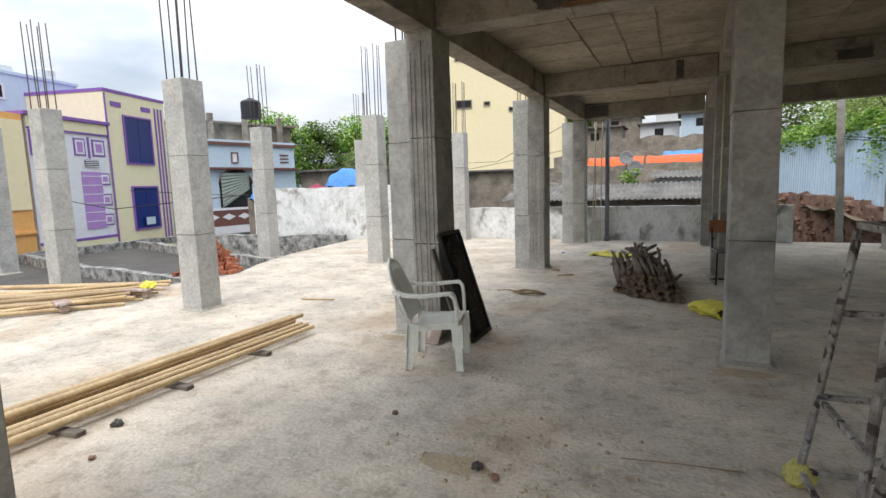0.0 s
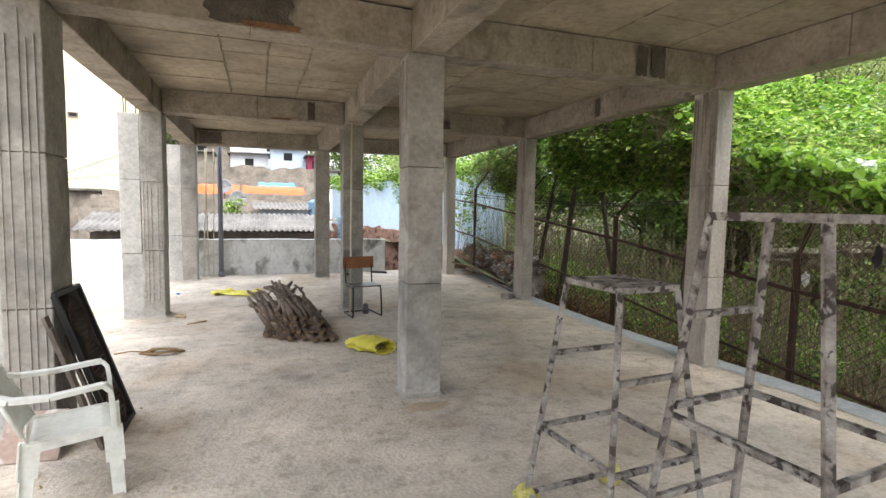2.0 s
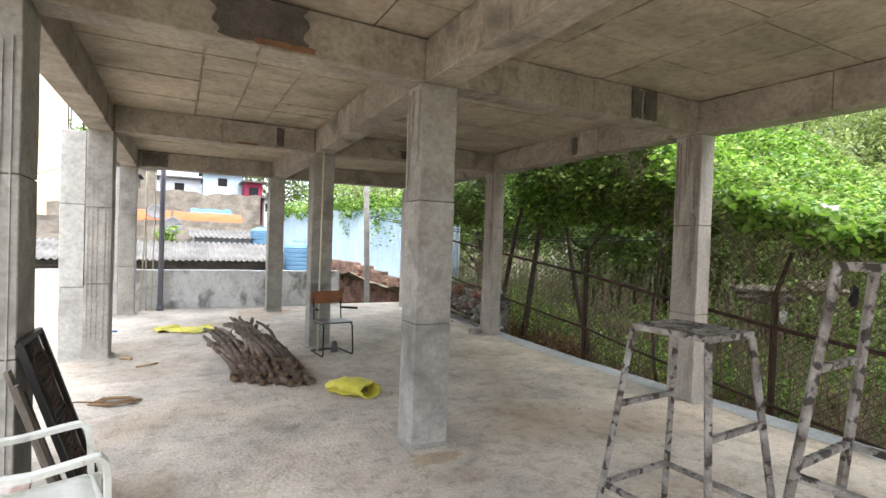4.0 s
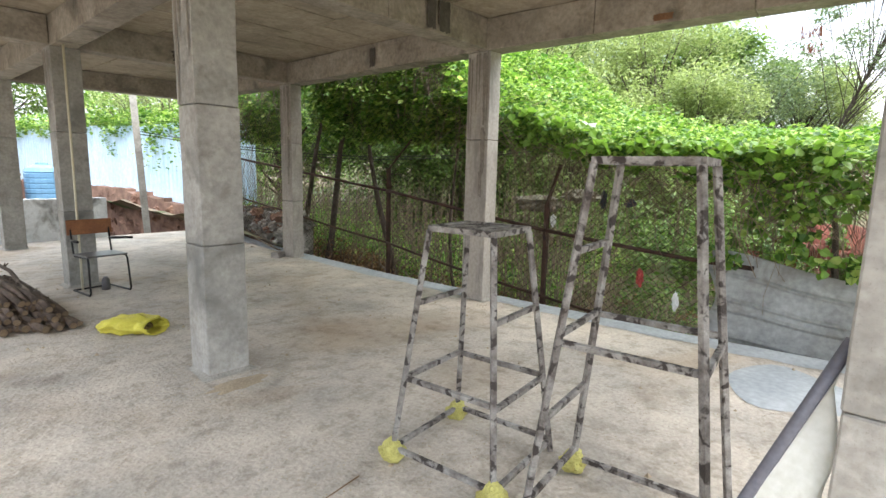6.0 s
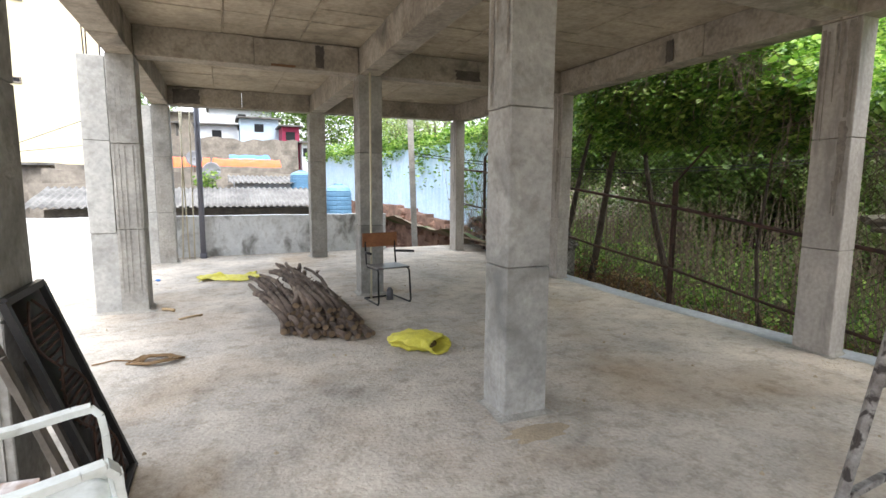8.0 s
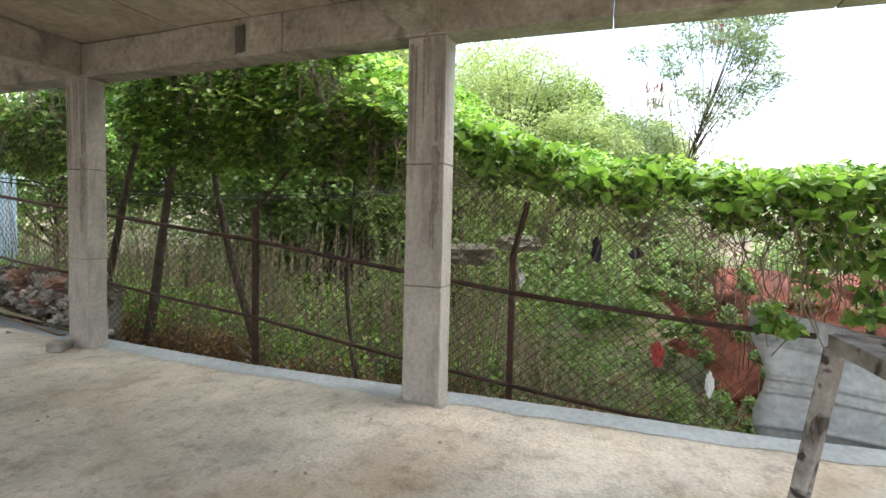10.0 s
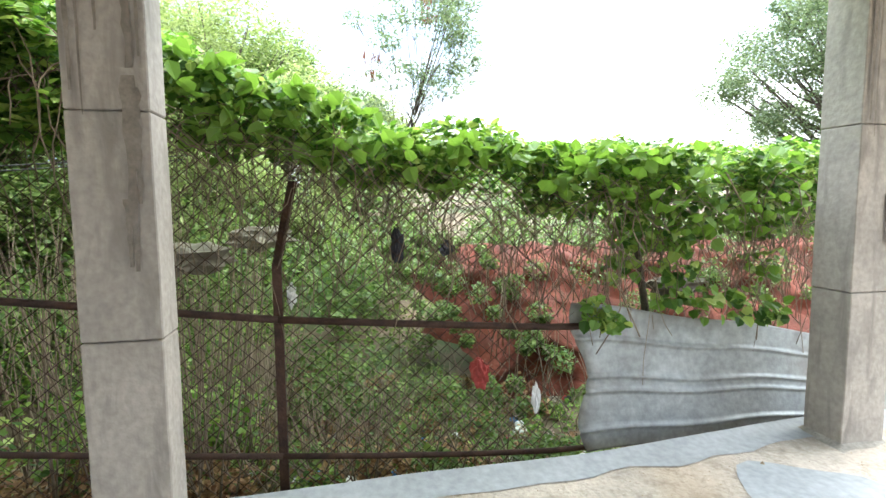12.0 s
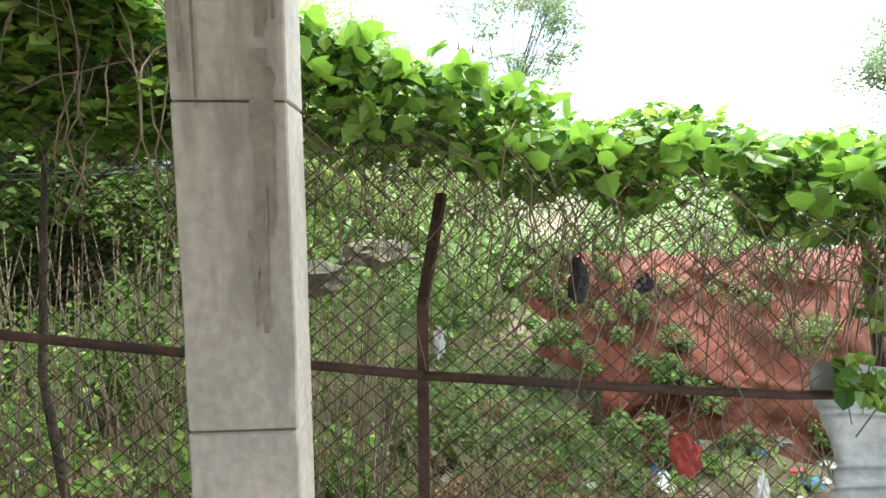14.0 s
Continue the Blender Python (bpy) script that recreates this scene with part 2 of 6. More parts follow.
def edge_x(y):
    """Where the floor slab ends in the east."""
    for (x0, y0), (x1, y1) in zip(EDGE, EDGE[1:]):
        if y0 <= y <= y1:
            return x0 + (x1 - x0) * (y - y0) / (y1 - y0)
    return EDGE[0][0]


bm = bmesh.new()
out = [*EDGE, (-9.0, 14.6), (-8.8, 13.6), (-8.4, 10.2), (-7.9, 8.6), (-7.4, 7.6), (-7.7, 6.3), (-8.6, 5.7), (-12.5, 4.2), (-12.5, -3.5)]
top = [bm.verts.new((x, y, 0)) for x, y in out]
low = [bm.verts.new((x, y, -0.16)) for x, y in out]
bm.faces.new(top)
bm.faces.new(low[::-1])
for i in range(len(out)):
    j = (i + 1) % len(out)
    bm.faces.new((top[i], low[i], low[j], top[j]))
solid("floor", bm, FLOOR, "dusty rough grey concrete floor slab", kind="structure")

# the smoother cement strip along the eastern edge
bm = bmesh.new()
add_sheet(bm, lambda u, v: Vector((edge_x(0.3 + 13 * u) - 0.02 - (0.22 + 0.12 * noise.noise(Vector((u * 30, 3, 0)))) * v, 0.3 + 13 * u, 0.006 + 0.028 * max(0, 1 - 2.2 * v) + 0.004 * noise.noise(Vector((u * 60, v * 3, 0))))), 90, 3)
solid("cement_strip", bm, BEDDING, "smooth grey cement strip at the slab's edge", kind="structure")
bm = bmesh.new()
add_sheet(bm, lambda u, v: Vector((3.75 + 0.5 * v * math.cos(u * 6.28) * (1 + 0.2 * math.sin(3 * u * 6.28)), 1.75 + 0.45 * v * math.sin(u * 6.28), 0.004 + 0.008 * (1 - v))), 24, 3)
solid("cement_patch", bm, BEDDING, "smooth grey cement patch on the slab", kind="structure")

bm = bmesh.new()
# south of the first columns the slab is unseen, added to hold back light
add_box(bm, (-2.13, -0.95, SLAB_Z + 0.035), (4.62, 14.0, SLAB_Z + 0.16))
# form panels: long boards beyond the second beam, wider ones before it; the joints across them line up
for y0, y1, xs, step in ((-0.93, 5.25, (-2.12, -0.9, 0.3, 0.86, 1.78, 2.7, 3.5, 4.6), 0.92), (5.25, 9.55, (-2.12, -0.86, -0.38, 0.06, 0.92, 2.05, 3.15, 4.44), 0.47), (9.55, 13.95, (-2.12, -1.0, 0.1, 0.93, 2.3, 3.4, 4.44), 0.52)):
    for x0, x1 in zip(xs, xs[1:]):
        y = y0
        while y < y1 - 0.05:
            w = min(step * rnd(0.93, 1.07), y1 - y)
            dz = rnd(0, 0.012)
            g = rnd(0.006, 0.015)
            add_box(bm, (x0 + g, y, SLAB_Z + dz), (x1 - g, y + w - rnd(0.008, 0.018), SLAB_Z + 0.034))
            y += w
# mortar beads squeezed out along some of the joints
for x, y0, y1 in ((-0.86, 5.4, 9.4), (-0.38, 5.4, 9.4), (0.06, 5.4, 9.4), (2.05, 5.4, 9.4), (2.7, 1.1, 5.2), (1.78, 1.1, 5.2), (-1.0, 9.7, 13.6), (0.1, 9.7, 13.6), (2.3, 9.7, 13.6)):
    n = int((y1 - y0) / 0.09)
    add_path(bm, [(x + rnd(-0.012, 0.012), y0 + (y1 - y0) * k / n, SLAB_Z + rnd(-0.006, 0.010)) for k in range(n + 1)], [rnd(0.004, 0.013) for k in range(n + 1)], 5, False)
solid("ceiling", bm, CEIL, "underside of the cast concrete slab with board marks", kind="structure")


def beam(name, p, q, w, z0):
    """A beam between two column heads, with shallow joints of its form."""
    bm = bmesh.new()
    p, q = Vector((*p, 0)), Vector((*q, 0))
    n = max(2, int((q - p).length / 1.1))
    for i in range(n):
        a, b = p.lerp(q, i / n + 0.0008), p.lerp(q, (i + 1) / n - 0.0008)
        k = rnd(-0.005, 0.005)
        zc, h = (z0 + SLAB_Z - 0.004) / 2 + k, SLAB_Z - 0.004 - z0
        add_bar(bm, (a.x, a.y, zc), (b.x, b.y, zc), w + k * 2, h)
    bevel_all(bm, 0.006)
    return solid(name, bm, BEAM, "board-marked grey concrete beam under the slab", kind="structure")


# the first run of each long beam belongs to the unseen overhang
for i, line in enumerate((A_LINE, P_LINE, R_LINE)):
    for k in range(4):
        beam(f"beam_long_{i + 1}_{k + 1}", line[k], line[k + 1], 0.28, BEAM_Z)
for k in range(1, 5):
    for i, (a, b) in enumerate(((A_LINE, P_LINE), (P_LINE, R_LINE))):
        p, q = Vector(a[k]), Vector(b[k])
        d = (q - p).normalized() * 0.144
        beam(f"beam_cross_{k}_{i + 1}", p + d, q - d, 0.27, BEAM_Z + 0.012)


def column(x, y, w, d, h, mat, label, joints=(1.0, 2.05), bars=0):
    ob = thing("column", (x, y, 0), label, "column", "concrete columns")
    z = 0
    for k, t in enumerate([*[j + rnd(-0.04, 0.04) for j in joints], h]):
        bm = bmesh.new()
        add_box(bm, (-w / 2, -d / 2, z), (w / 2, d / 2, t - 0.003))
        bmesh.ops.subdivide_edges(bm, edges=[e for e in bm.edges if abs(e.verts[0].co.z - e.verts[1].co.z) > 0.3], cuts=12)
        for v in bm.verts:
            v.co += Vector((noise.noise(v.co * 3 + Vector((x, y, 0))), noise.noise(v.co * 3.3 + Vector((y, x, 4))), 0)) * 0.004
        bevel_all(bm, 0.006)
        o = part("shaft", bm, mat, ob)
        o.location = (rnd(-0.005, 0.005), rnd(-0.005, 0.005), 0)
        z = t + 0.002
    drips = [(-0.085, 1.32, 0.85, 0.030), (-0.115, 1.62, 0.5, 0.022), (-0.06, 1.34, 0.30, 0.014), (-0.10, 2.2, 0.84, 0.034), (-0.14, 2.25, 0.8, 0.014), (0.02, 2.35, 0.68, 0.012), (0.09, 2.0, 0.98, 0.010), (0.13, 2.1, 0.9, 0.016), (-0.02, 2.6, 0.44, 0.018)]
    for k, (dy, z0, ln, dw) in enumerate(drips if mat is CONC_EDGE else [(0.09, 2.1, 0.9, 0.03), (-0.11, 2.4, 0.6, 0.022), (0.02, 2.62, 0.4, 0.03)] if mat is CONC and w > 0.3 else []):
        bm = bmesh.new()
        px = -w / 2 - 0.0100 - 0.0004 * k
        rows = [(bm.verts.new((px, dy - dw * (0.35 + 0.65 * t) * (0.6 + rnd(0, 0.8)), z0 + ln * t)), bm.verts.new((px, dy + dw * (0.35 + 0.65 * t) * (0.6 + rnd(0, 0.8)), z0 + ln * t))) for t in [j / 14 for j in range(15)]]
        for p, q in zip(rows, rows[1:]):
            bm.faces.new((p[0], p[1], q[1], q[0]))
        part("drip_stain", bm, DRIP, ob, "dark drip stain")
    bm = bmesh.new()
    add_sheet(bm, lambda u, v: Vector(((w / 2 - 0.002 + 0.05 * v * (1 + 0.9 * noise.noise(Vector((u * 9, x, y))))) * math.copysign(min(1, abs(math.cos(u * 6.283)) * 1.42), math.cos(u * 6.283)), (d / 2 - 0.002 + 0.05 * v) * math.copysign(min(1, abs(math.sin(u * 6.283)) * 1.42), math.sin(u * 6.283)), 0.002 + 0.028 * (1 - v) ** 2)), 40, 4)
    part("mortar_foot", bm, FOOTMORTAR, ob, "rough mortar skirt")
    for k in range(bars):
        a = k / bars * 6.283
        bx = math.copysign(w / 2 - 0.045, math.cos(a + 0.4))
        by = (d / 2 - 0.045) * (-1, 0, 1)[k % 3]
        lx, ly = rnd(-0.02, 0.02), rnd(-0.02, 0.02)
        pts = [(bx + lx * j * 0.5, by + ly * j * 0.5, h - 0.06 + j * 0.48) for j in range(4)]
        bm = bmesh.new()
        add_path(bm, pts, 0.009, 6)
        part("starter_bar", bm, REBAR, ob, "rusty starter bar")
    return ob


def ridges(ob, w, d, h):
    """Vertical board fins on the south face of an old column."""
    bm = bmesh.new()
    for k in range(5):
        x = -w / 2 + w * (k + 0.5) / 5 + rnd(-0.015, 0.015)
        add_bar(bm, (x, -d / 2 - 0.004, 0.25), (x + rnd(-0.012, 0.012), -d / 2 - 0.004, h - rnd(0.02, 0.3)), rnd(0.004, 0.009), 0.009, (0, 1, 0))
    part("board_fins", bm, CONC, ob, "fins left by the boards")


for k in range(1, 5):
    column(*P_LINE[k], 0.33 if k > 1 else 0.30, 0.30, BEAM_Z, CONC, "square grey concrete column with pour joints")
    column(*R_LINE[k], 0.22 if k > 1 else 0.28, 0.34, BEAM_Z, CONC_EDGE, "grey concrete column at the slab's edge with dark drips")
    o = column(*A_LINE[k], 0.29, 0.42, BEAM_Z, CONC, "ridged old concrete column joined to a newer one")
    ridges(o, 0.29, 0.42, BEAM_Z)
    x, y = A_LINE[k]
    column(x - 0.287, y + 0.06 - 0.02 * k, 0.27, 0.36, 3.03, CONC_OUT, "pale pitted new concrete column against an older one", bars=4)
for x, y in ((-5.56, 5.22), (-8.50, 9.6), (-5.40, 9.55), (-9.3, 5.55), (-8.55, 13.85), (-12.6, 6.2), (-5.35, 14.0)):
    column(x, y, 0.36, 0.33, 3.03, CONC_OUT, "free-standing pale concrete column with bare starter bars", bars=6)


def daub(bm, at, u, v, ragged=0.12, seed=0):
    """A ragged skin of cement or dirt: at a corner, spread along u and v, 2 mm thick."""
    at, u, v = Vector(at), Vector(u), Vector(v)
    n = 14
    out = []
    for i in range(4 * n):
        side, t = divmod(i, n)
        a, b = ((t / n, 0), (1, t / n), (1 - t / n, 1), (0, 1 - t / n))[side]
        k = ragged * noise.noise(Vector((a * 5 + seed, b * 5, seed * 1.7)))
        out.append(at + u * (a + k) + v * (b + k * 0.8))
    face = bm.faces.new([bm.verts.new(p) for p in out])
    return face


for name, mat, label, spots in (
        ("damp_patch", DAMP, "rough dark cement patch on the beam", (((-0.86, 5.07, 3.08), (0.62, 0.02, 0), (0, 0, 0.30)), ((3.10, 5.125, 3.09), (0.13, 0, 0), (0, 0, 0.30)), ((3.28, 5.123, 3.09), (0.17, 0, 0), (0, 0, 0.31)), ((0.26, 9.385, 3.10), (0.11, 0, 0), (0, 0, 0.28)), ((-1.72, 13.545, 3.10), (0.46, -0.01, 0), (0, 0, 0.27)), ((4.155, 7.24, 3.09), (0, -0.11, 0), (0, 0, 0.26)), ((2.3, 9.385, 3.12), (0.4, 0.01, 0), (0, 0, 0.14)))),
        ("rust_stain", RUSTSTAIN, "brown rust stain on the beam", (((4.155, 2.20, 3.08), (0, -0.17, 0), (0, 0, 0.28)), ((4.150, 3.22, 3.065), (0, -0.18, 0), (0, 0, 0.06)), ((-0.60, 5.068, 3.062), (0.42, 0.012, 0), (0, 0, 0.045)), ((-0.3, 9.385, 3.075), (0.30, 0, 0), (0, 0, 0.03))))):
    for k, (p, u, v) in enumerate(spots):
        bm = bmesh.new()
        daub(bm, p, u, v, 0.10, k * 3 + 1)
        solid(name, bm, mat, label, kind="structure")


def wall(name, p, q, z0, z1, w, mat, label, rough=0.0):
    """A wall between two points of the plan, with a slightly uneven top."""
    p, q = Vector((*p, 0)), Vector((*q, 0))
    n = max(1, int((q - p).length / 0.25))
    side = (q - p).normalized().cross(Vector((0, 0, 1))) * w / 2
    bm = bmesh.new()
    sec = []
    for i in range(n + 1):
        c = p.lerp(q, i / n)
        t = z1 + rough * noise.noise(Vector((c.x, c.y, 7)) * 1.4) * 2
        sec.append([bm.verts.new(c + side * s + Vector((0, 0, z))) for s, z in ((-1, z0), (1, z0), (1, t), (-1, t))])
    for a, b in zip(sec, sec[1:]):
        for k in range(4):
            bm.faces.new((a[k], a[(k + 1) % 4], b[(k + 1) % 4], b[k]))
    bm.faces.new(sec[0])
    bm.faces.new(sec[-1][::-1])
    return solid(name, bm, mat, label, kind="structure")


wall("wall_north", (-5.6, 14.55), (2.75, 14.55), -1.2, 0.88, 0.2, WHITEWALL, "low whitewashed parapet wall with black mould", 0.012)
wall("wall_northwest", (-12.0, 12.8), (-5.6, 14.55), -1.2, 1.64, 0.22, WHITEWALL, "tall stained whitewashed boundary wall", 0.03)
wall("ledge_northwest", (-14.2, 11.6), (-8.9, 13.2), -1.2, 0.22, 0.3, MOSS, "mossy broken ledge below the boundary wall", 0.05)


# ---- ground and slopes ----
def east_ground(x, y):
    s = max(0.0, min(1.0, (x - 4.6) / 2.2))
    z = -0.3 - 0.85 * s
    if x > 8:
        z += 0.25 * (x - 8) - 0.004 * (x - 8) ** 2
    if y > 8:
        z += min(1.0, (y - 8) / 6) * 0.7 * (1 - s * 0.3)
    z += 0.22 * noise.noise(Vector((x * 0.6, y * 0.6, 2))) + 0.08 * noise.noise(Vector((x * 2.4, y * 2.4, 5)))
    return z


bm = bmesh.new()
add_sheet(bm, lambda u, v: Vector((4.5 + 90 * u * u, -30 + 90 * v, east_ground(4.5 + 90 * u * u, -30 + 90 * v) if u < 0.95 else -3)), 110, 190)
solid("ground_slope", bm, EARTH, "rubbish-strewn brown earth slope with weeds", kind="structure")
bm = bmesh.new()
add_sheet(bm, lambda u, v: Vector((-2500 + 5000 * u, -2500 + 5000 * v, -3.3)), 2, 2)
solid("ground", bm, EARTH, "brown earth ground", kind="structure")
bm = bmesh.new()
add_sheet(bm, lambda u, v: Vector((7.4 + 3.0 * v + 0.5 * noise.noise(Vector((u * 9, v * 3, 1))) + 0.2 * noise.noise(Vector((u * 26, v * 8, 4))), -9 + 11.0 * u + 1.2 * u * v + (0.8 * noise.noise(Vector((v * 6, 3, 2))) + 0.35 * noise.noise(Vector((v * 22, 5, 1)))) * u ** 4, -1.35 + 2.2 * v ** 0.8 - 0.5 * max(0, u - 0.93) / 0.07 + 0.25 * noise.noise(Vector((u * 14, v * 5, 8))) + 0.1 * noise.noise(Vector((u * 40, v * 13, 3))))), 150, 40)
solid("red_bank", bm, REDEARTH, "steep bank of bare red earth", kind="structure")


# ---- plants ----
def leaf_material(name, a, b, c, rough=0.45, trans=0.35):
    """Leaf green that differs from leaf to leaf, let through by some light."""
    m = bpy.data.materials.new(name)
    m.use_nodes = True
    n, l = m.node_tree.nodes, m.node_tree.links
    p = n["Principled BSDF"]
    p.inputs["Roughness"].default_value = rough
    p.inputs["Specular IOR Level"].default_value = 0.35
    geo = n.new("ShaderNodeNewGeometry")
    r = n.new("ShaderNodeValToRGB")
    r.color_ramp.elements[0].color, r.color_ramp.elements[1].color = (*a, 1), (*c, 1)
    e = r.color_ramp.elements.new(0.55)
    e.color = (*b, 1)
    l.new(geo.outputs["Random Per Island"], r.inputs[0])
    l.new(r.outputs[0], p.inputs["Base Color"])
    t = n.new("ShaderNodeBsdfTranslucent")
    hs = n.new("ShaderNodeHueSaturation")
    hs.inputs["Value"].default_value, hs.inputs["Saturation"].default_value = 1.6, 1.1
    l.new(r.outputs[0], hs.inputs["Color"])
    l.new(hs.outputs[0], t.inputs[0])
    mx = n.new("ShaderNodeMixShader")
    mx.inputs[0].default_value = trans
    l.new(p.outputs[0], mx.inputs[1])
    l.new(t.outputs[0], mx.inputs[2])
    l.new(mx.outputs[0], n["Material Output"].inputs[0])
    return m


VINE = leaf_material("vine_leaf", (0.04, 0.10, 0.02), (0.16, 0.285, 0.05), (0.37, 0.46, 0.13), 0.42, 0.33)
# copy of the vine green, lightened to offset the shade it hangs in
VINE_LIFTED = leaf_material("lifted_vine_leaf", (0.05, 0.12, 0.025), (0.17, 0.31, 0.055), (0.42, 0.52, 0.16), 0.42, 0.38)
BUSH = leaf_material("bush_leaf", (0.07, 0.12, 0.035), (0.13, 0.20, 0.055), (0.22, 0.30, 0.09))
FEATHER = leaf_material("feathery_leaf", (0.15, 0.20, 0.07), (0.25, 0.31, 0.11), (0.38, 0.44, 0.18))
GREYLEAF = leaf_material("grey_green_leaf", (0.10, 0.14, 0.07), (0.15, 0.20, 0.10), (0.22, 0.27, 0.13))
DRYLEAF = leaf_material("dry_leaf", (0.16, 0.08, 0.04), (0.27, 0.16, 0.08), (0.40, 0.27, 0.14), 0.8, 0.15)
BARK = material("bark", (0.12, 0.095, 0.075), 0.95, var=(0.06, 0.045, 0.035), scale=10, fine=50, bump=0.8)
TWIG = material("dead_twigs", (0.29, 0.225, 0.165), 0.95, var=(0.15, 0.11, 0.075), scale=3, fine=30, bump=0.2)
POD = plain("dry_pods", (0.20, 0.07, 0.035), 0.8)

LEAF_SHAPE = np.array([(0, 0, 0), (0.46, 0.22, 0.10), (0.36, 0.66, 0.07), (0, 1.0, -0.08), (-0.36, 0.66, 0.07), (-0.46, 0.22, 0.10)])
SLIM_SHAPE = np.array([(0, 0, 0), (0.17, 0.3, 0.03), (0.14, 0.7, 0.02), (0, 1.0, -0.05), (-0.14, 0.7, 0.02), (-0.17, 0.3, 0.03)])
rng = np.random.default_rng(7)


def leaves(pts, size, up=0.6, shape=LEAF_SHAPE, lean=None, spread=1.0):
    """Vertices and faces of one leaf at each point, facing mostly up."""
    n = len(pts)
    nrm = rng.normal(size=(n, 3)) * spread
    nrm[:, 2] = np.abs(nrm[:, 2]) + up * 2
    if lean is not None:
        nrm += np.asarray(lean)
    nrm /= np.linalg.norm(nrm, axis=1)[:, None]
    d = rng.normal(size=(n, 3))
    d[:, 2] -= 0.4
    d -= nrm * (d * nrm).sum(1)[:, None]
    d /= np.linalg.norm(d, axis=1)[:, None]
    s = np.cross(d, nrm)
    k = (size * rng.uniform(0.55, 1.25, n))[:, None, None]
    v = pts[:, None, :] + k * (LEAF_SHAPE[None, :, 0:1] * 0 + shape[None, :, 0:1] * s[:, None, :] + shape[None, :, 1:2] * d[:, None, :] + shape[None, :, 2:3] * nrm[:, None, :])
    base = np.arange(n)[:, None] * 6
    f = np.concatenate([base + np.array([0, 1, 2, 3]), base + np.array([0, 3, 4, 5])])
    return v.reshape(-1, 3), f


def leaf_mesh(name, sets, mat):
    vs, fs, off = [], [], 0
    for v, f in sets:
        vs.append(v)
        fs.append(f + off)
        off += len(v)
    me = bpy.data.meshes.new(name)
    me.from_pydata(np.concatenate(vs).tolist(), [], np.concatenate(fs).tolist())
    me.materials.append(mat)
    return me


def clump_points(centres, radius, per, flat=0.7):
    """Points scattered about clump centres, denser at their shells."""
    c = np.repeat(np.asarray(centres, float), per, axis=0)
    d = rng.normal(size=(len(c), 3))
    d /= np.linalg.norm(d, axis=1)[:, None]
    r = np.asarray(radius)
    r = np.repeat(r, per) if r.ndim else np.full(len(c), float(r))
    d *= (r * rng.uniform(0.25, 1, len(c)) ** 0.5)[:, None]
    d[:, 2] *= flat
    return c + d


def tree(at, h, spread, clumps, per, leaf, mat, label, slim=False, trunk_r=0.12, low=0.2, lean=(0, 0), seed=0, bark=None, clump_r=0.19):
    """A tapered trunk, limbs out to every clump, and a crown of small leaves."""
    r = random.Random(seed)
    ob = thing("tree", at, label, "tree", "trees on the slope")
    bm = bmesh.new()
    top = Vector((lean[0], lean[1], h * 0.8))
    trunk = [Vector((0, 0, -0.4)), top * 0.3 + Vector((r.uniform(-0.2, 0.2), r.uniform(-0.2, 0.2), 0)), top * 0.65 + Vector((r.uniform(-0.3, 0.3), r.uniform(-0.3, 0.3), 0)), top]
    add_path(bm, trunk, [trunk_r, trunk_r * 0.8, trunk_r * 0.5, trunk_r * 0.2], 7)
    centres, radii = [], []
    for k in range(clumps):
        t = r.uniform(low, 1)
        a = r.uniform(0, 6.283)
        w = spread * math.sqrt(r.uniform(0.05, 1)) * math.sin(math.pi * min(0.93, 0.18 + 0.75 * (t - low) / (1 - low))) ** 0.7
        c = Vector((lean[0] * t + math.cos(a) * w, lean[1] * t + math.sin(a) * w, h * (0.12 + 0.88 * t)))
        centres.append(c)
        radii.append(h * clump_r * r.uniform(0.6, 1.3))
        k0 = min(0.95, t * 0.75)
        b = Vector((0, 0, -0.4)).lerp(top, k0)
        mid = b.lerp(c, 0.5) + Vector((0, 0, -0.1 * w))
        add_path(bm, [b, mid, c], [trunk_r * 0.28, trunk_r * 0.15, 0.01], 5)
        for j in range(3):
            tip = c + Vector((r.gauss(0, 1), r.gauss(0, 1), r.gauss(0, 0.6))) * radii[-1] * 0.6
            add_path(bm, [mid.lerp(c, 0.7), tip], [0.008, 0.004], 3)
    part("trunk", bm, bark or BARK, ob)
    pts = clump_points([tuple(c) for c in centres], np.array(radii), per)
    crown = new("crown", leaf_mesh("crown", [leaves(pts, leaf, 0.5, SLIM_SHAPE if slim else LEAF_SHAPE)], mat))
    crown.parent = ob
    return ob


def curtain_z(y):
    """Height of the vine cover's top at the fence."""
    ks = [(-4, 2.0), (0.6, 1.95), (2.1, 1.95), (2.96, 1.96), (3.73, 2.04), (4.4, 2.24), (5.35, 2.54), (6.1, 2.95), (6.7, 3.5), (9, 4.0), (10.7, 4.4), (12, 3.6), (14.5, 3.0), (20, 3.2)]
    for (a, za), (b, zb) in zip(ks, ks[1:]):
        if a <= y <= b:
            return za + (zb - za) * (y - a) / (b - a)
    return 2.0


def curtain_low(y):
    """Height down to which the vine hangs in front of the fence."""
    ks = [(-4, 1.3), (0.6, 1.3), (2.15, 1.15), (2.76, 1.36), (3.45, 1.60), (4.3, 1.74), (4.8, 1.86), (5.4, 1.95), (7, 2.1), (9, 2.15), (12, 2.2), (20, 2.2)]
    for (a, za), (b, zb) in zip(ks, ks[1:]):
        if a <= y <= b:
            return za + (zb - za) * (y - a) / (b - a)
    return 1.5


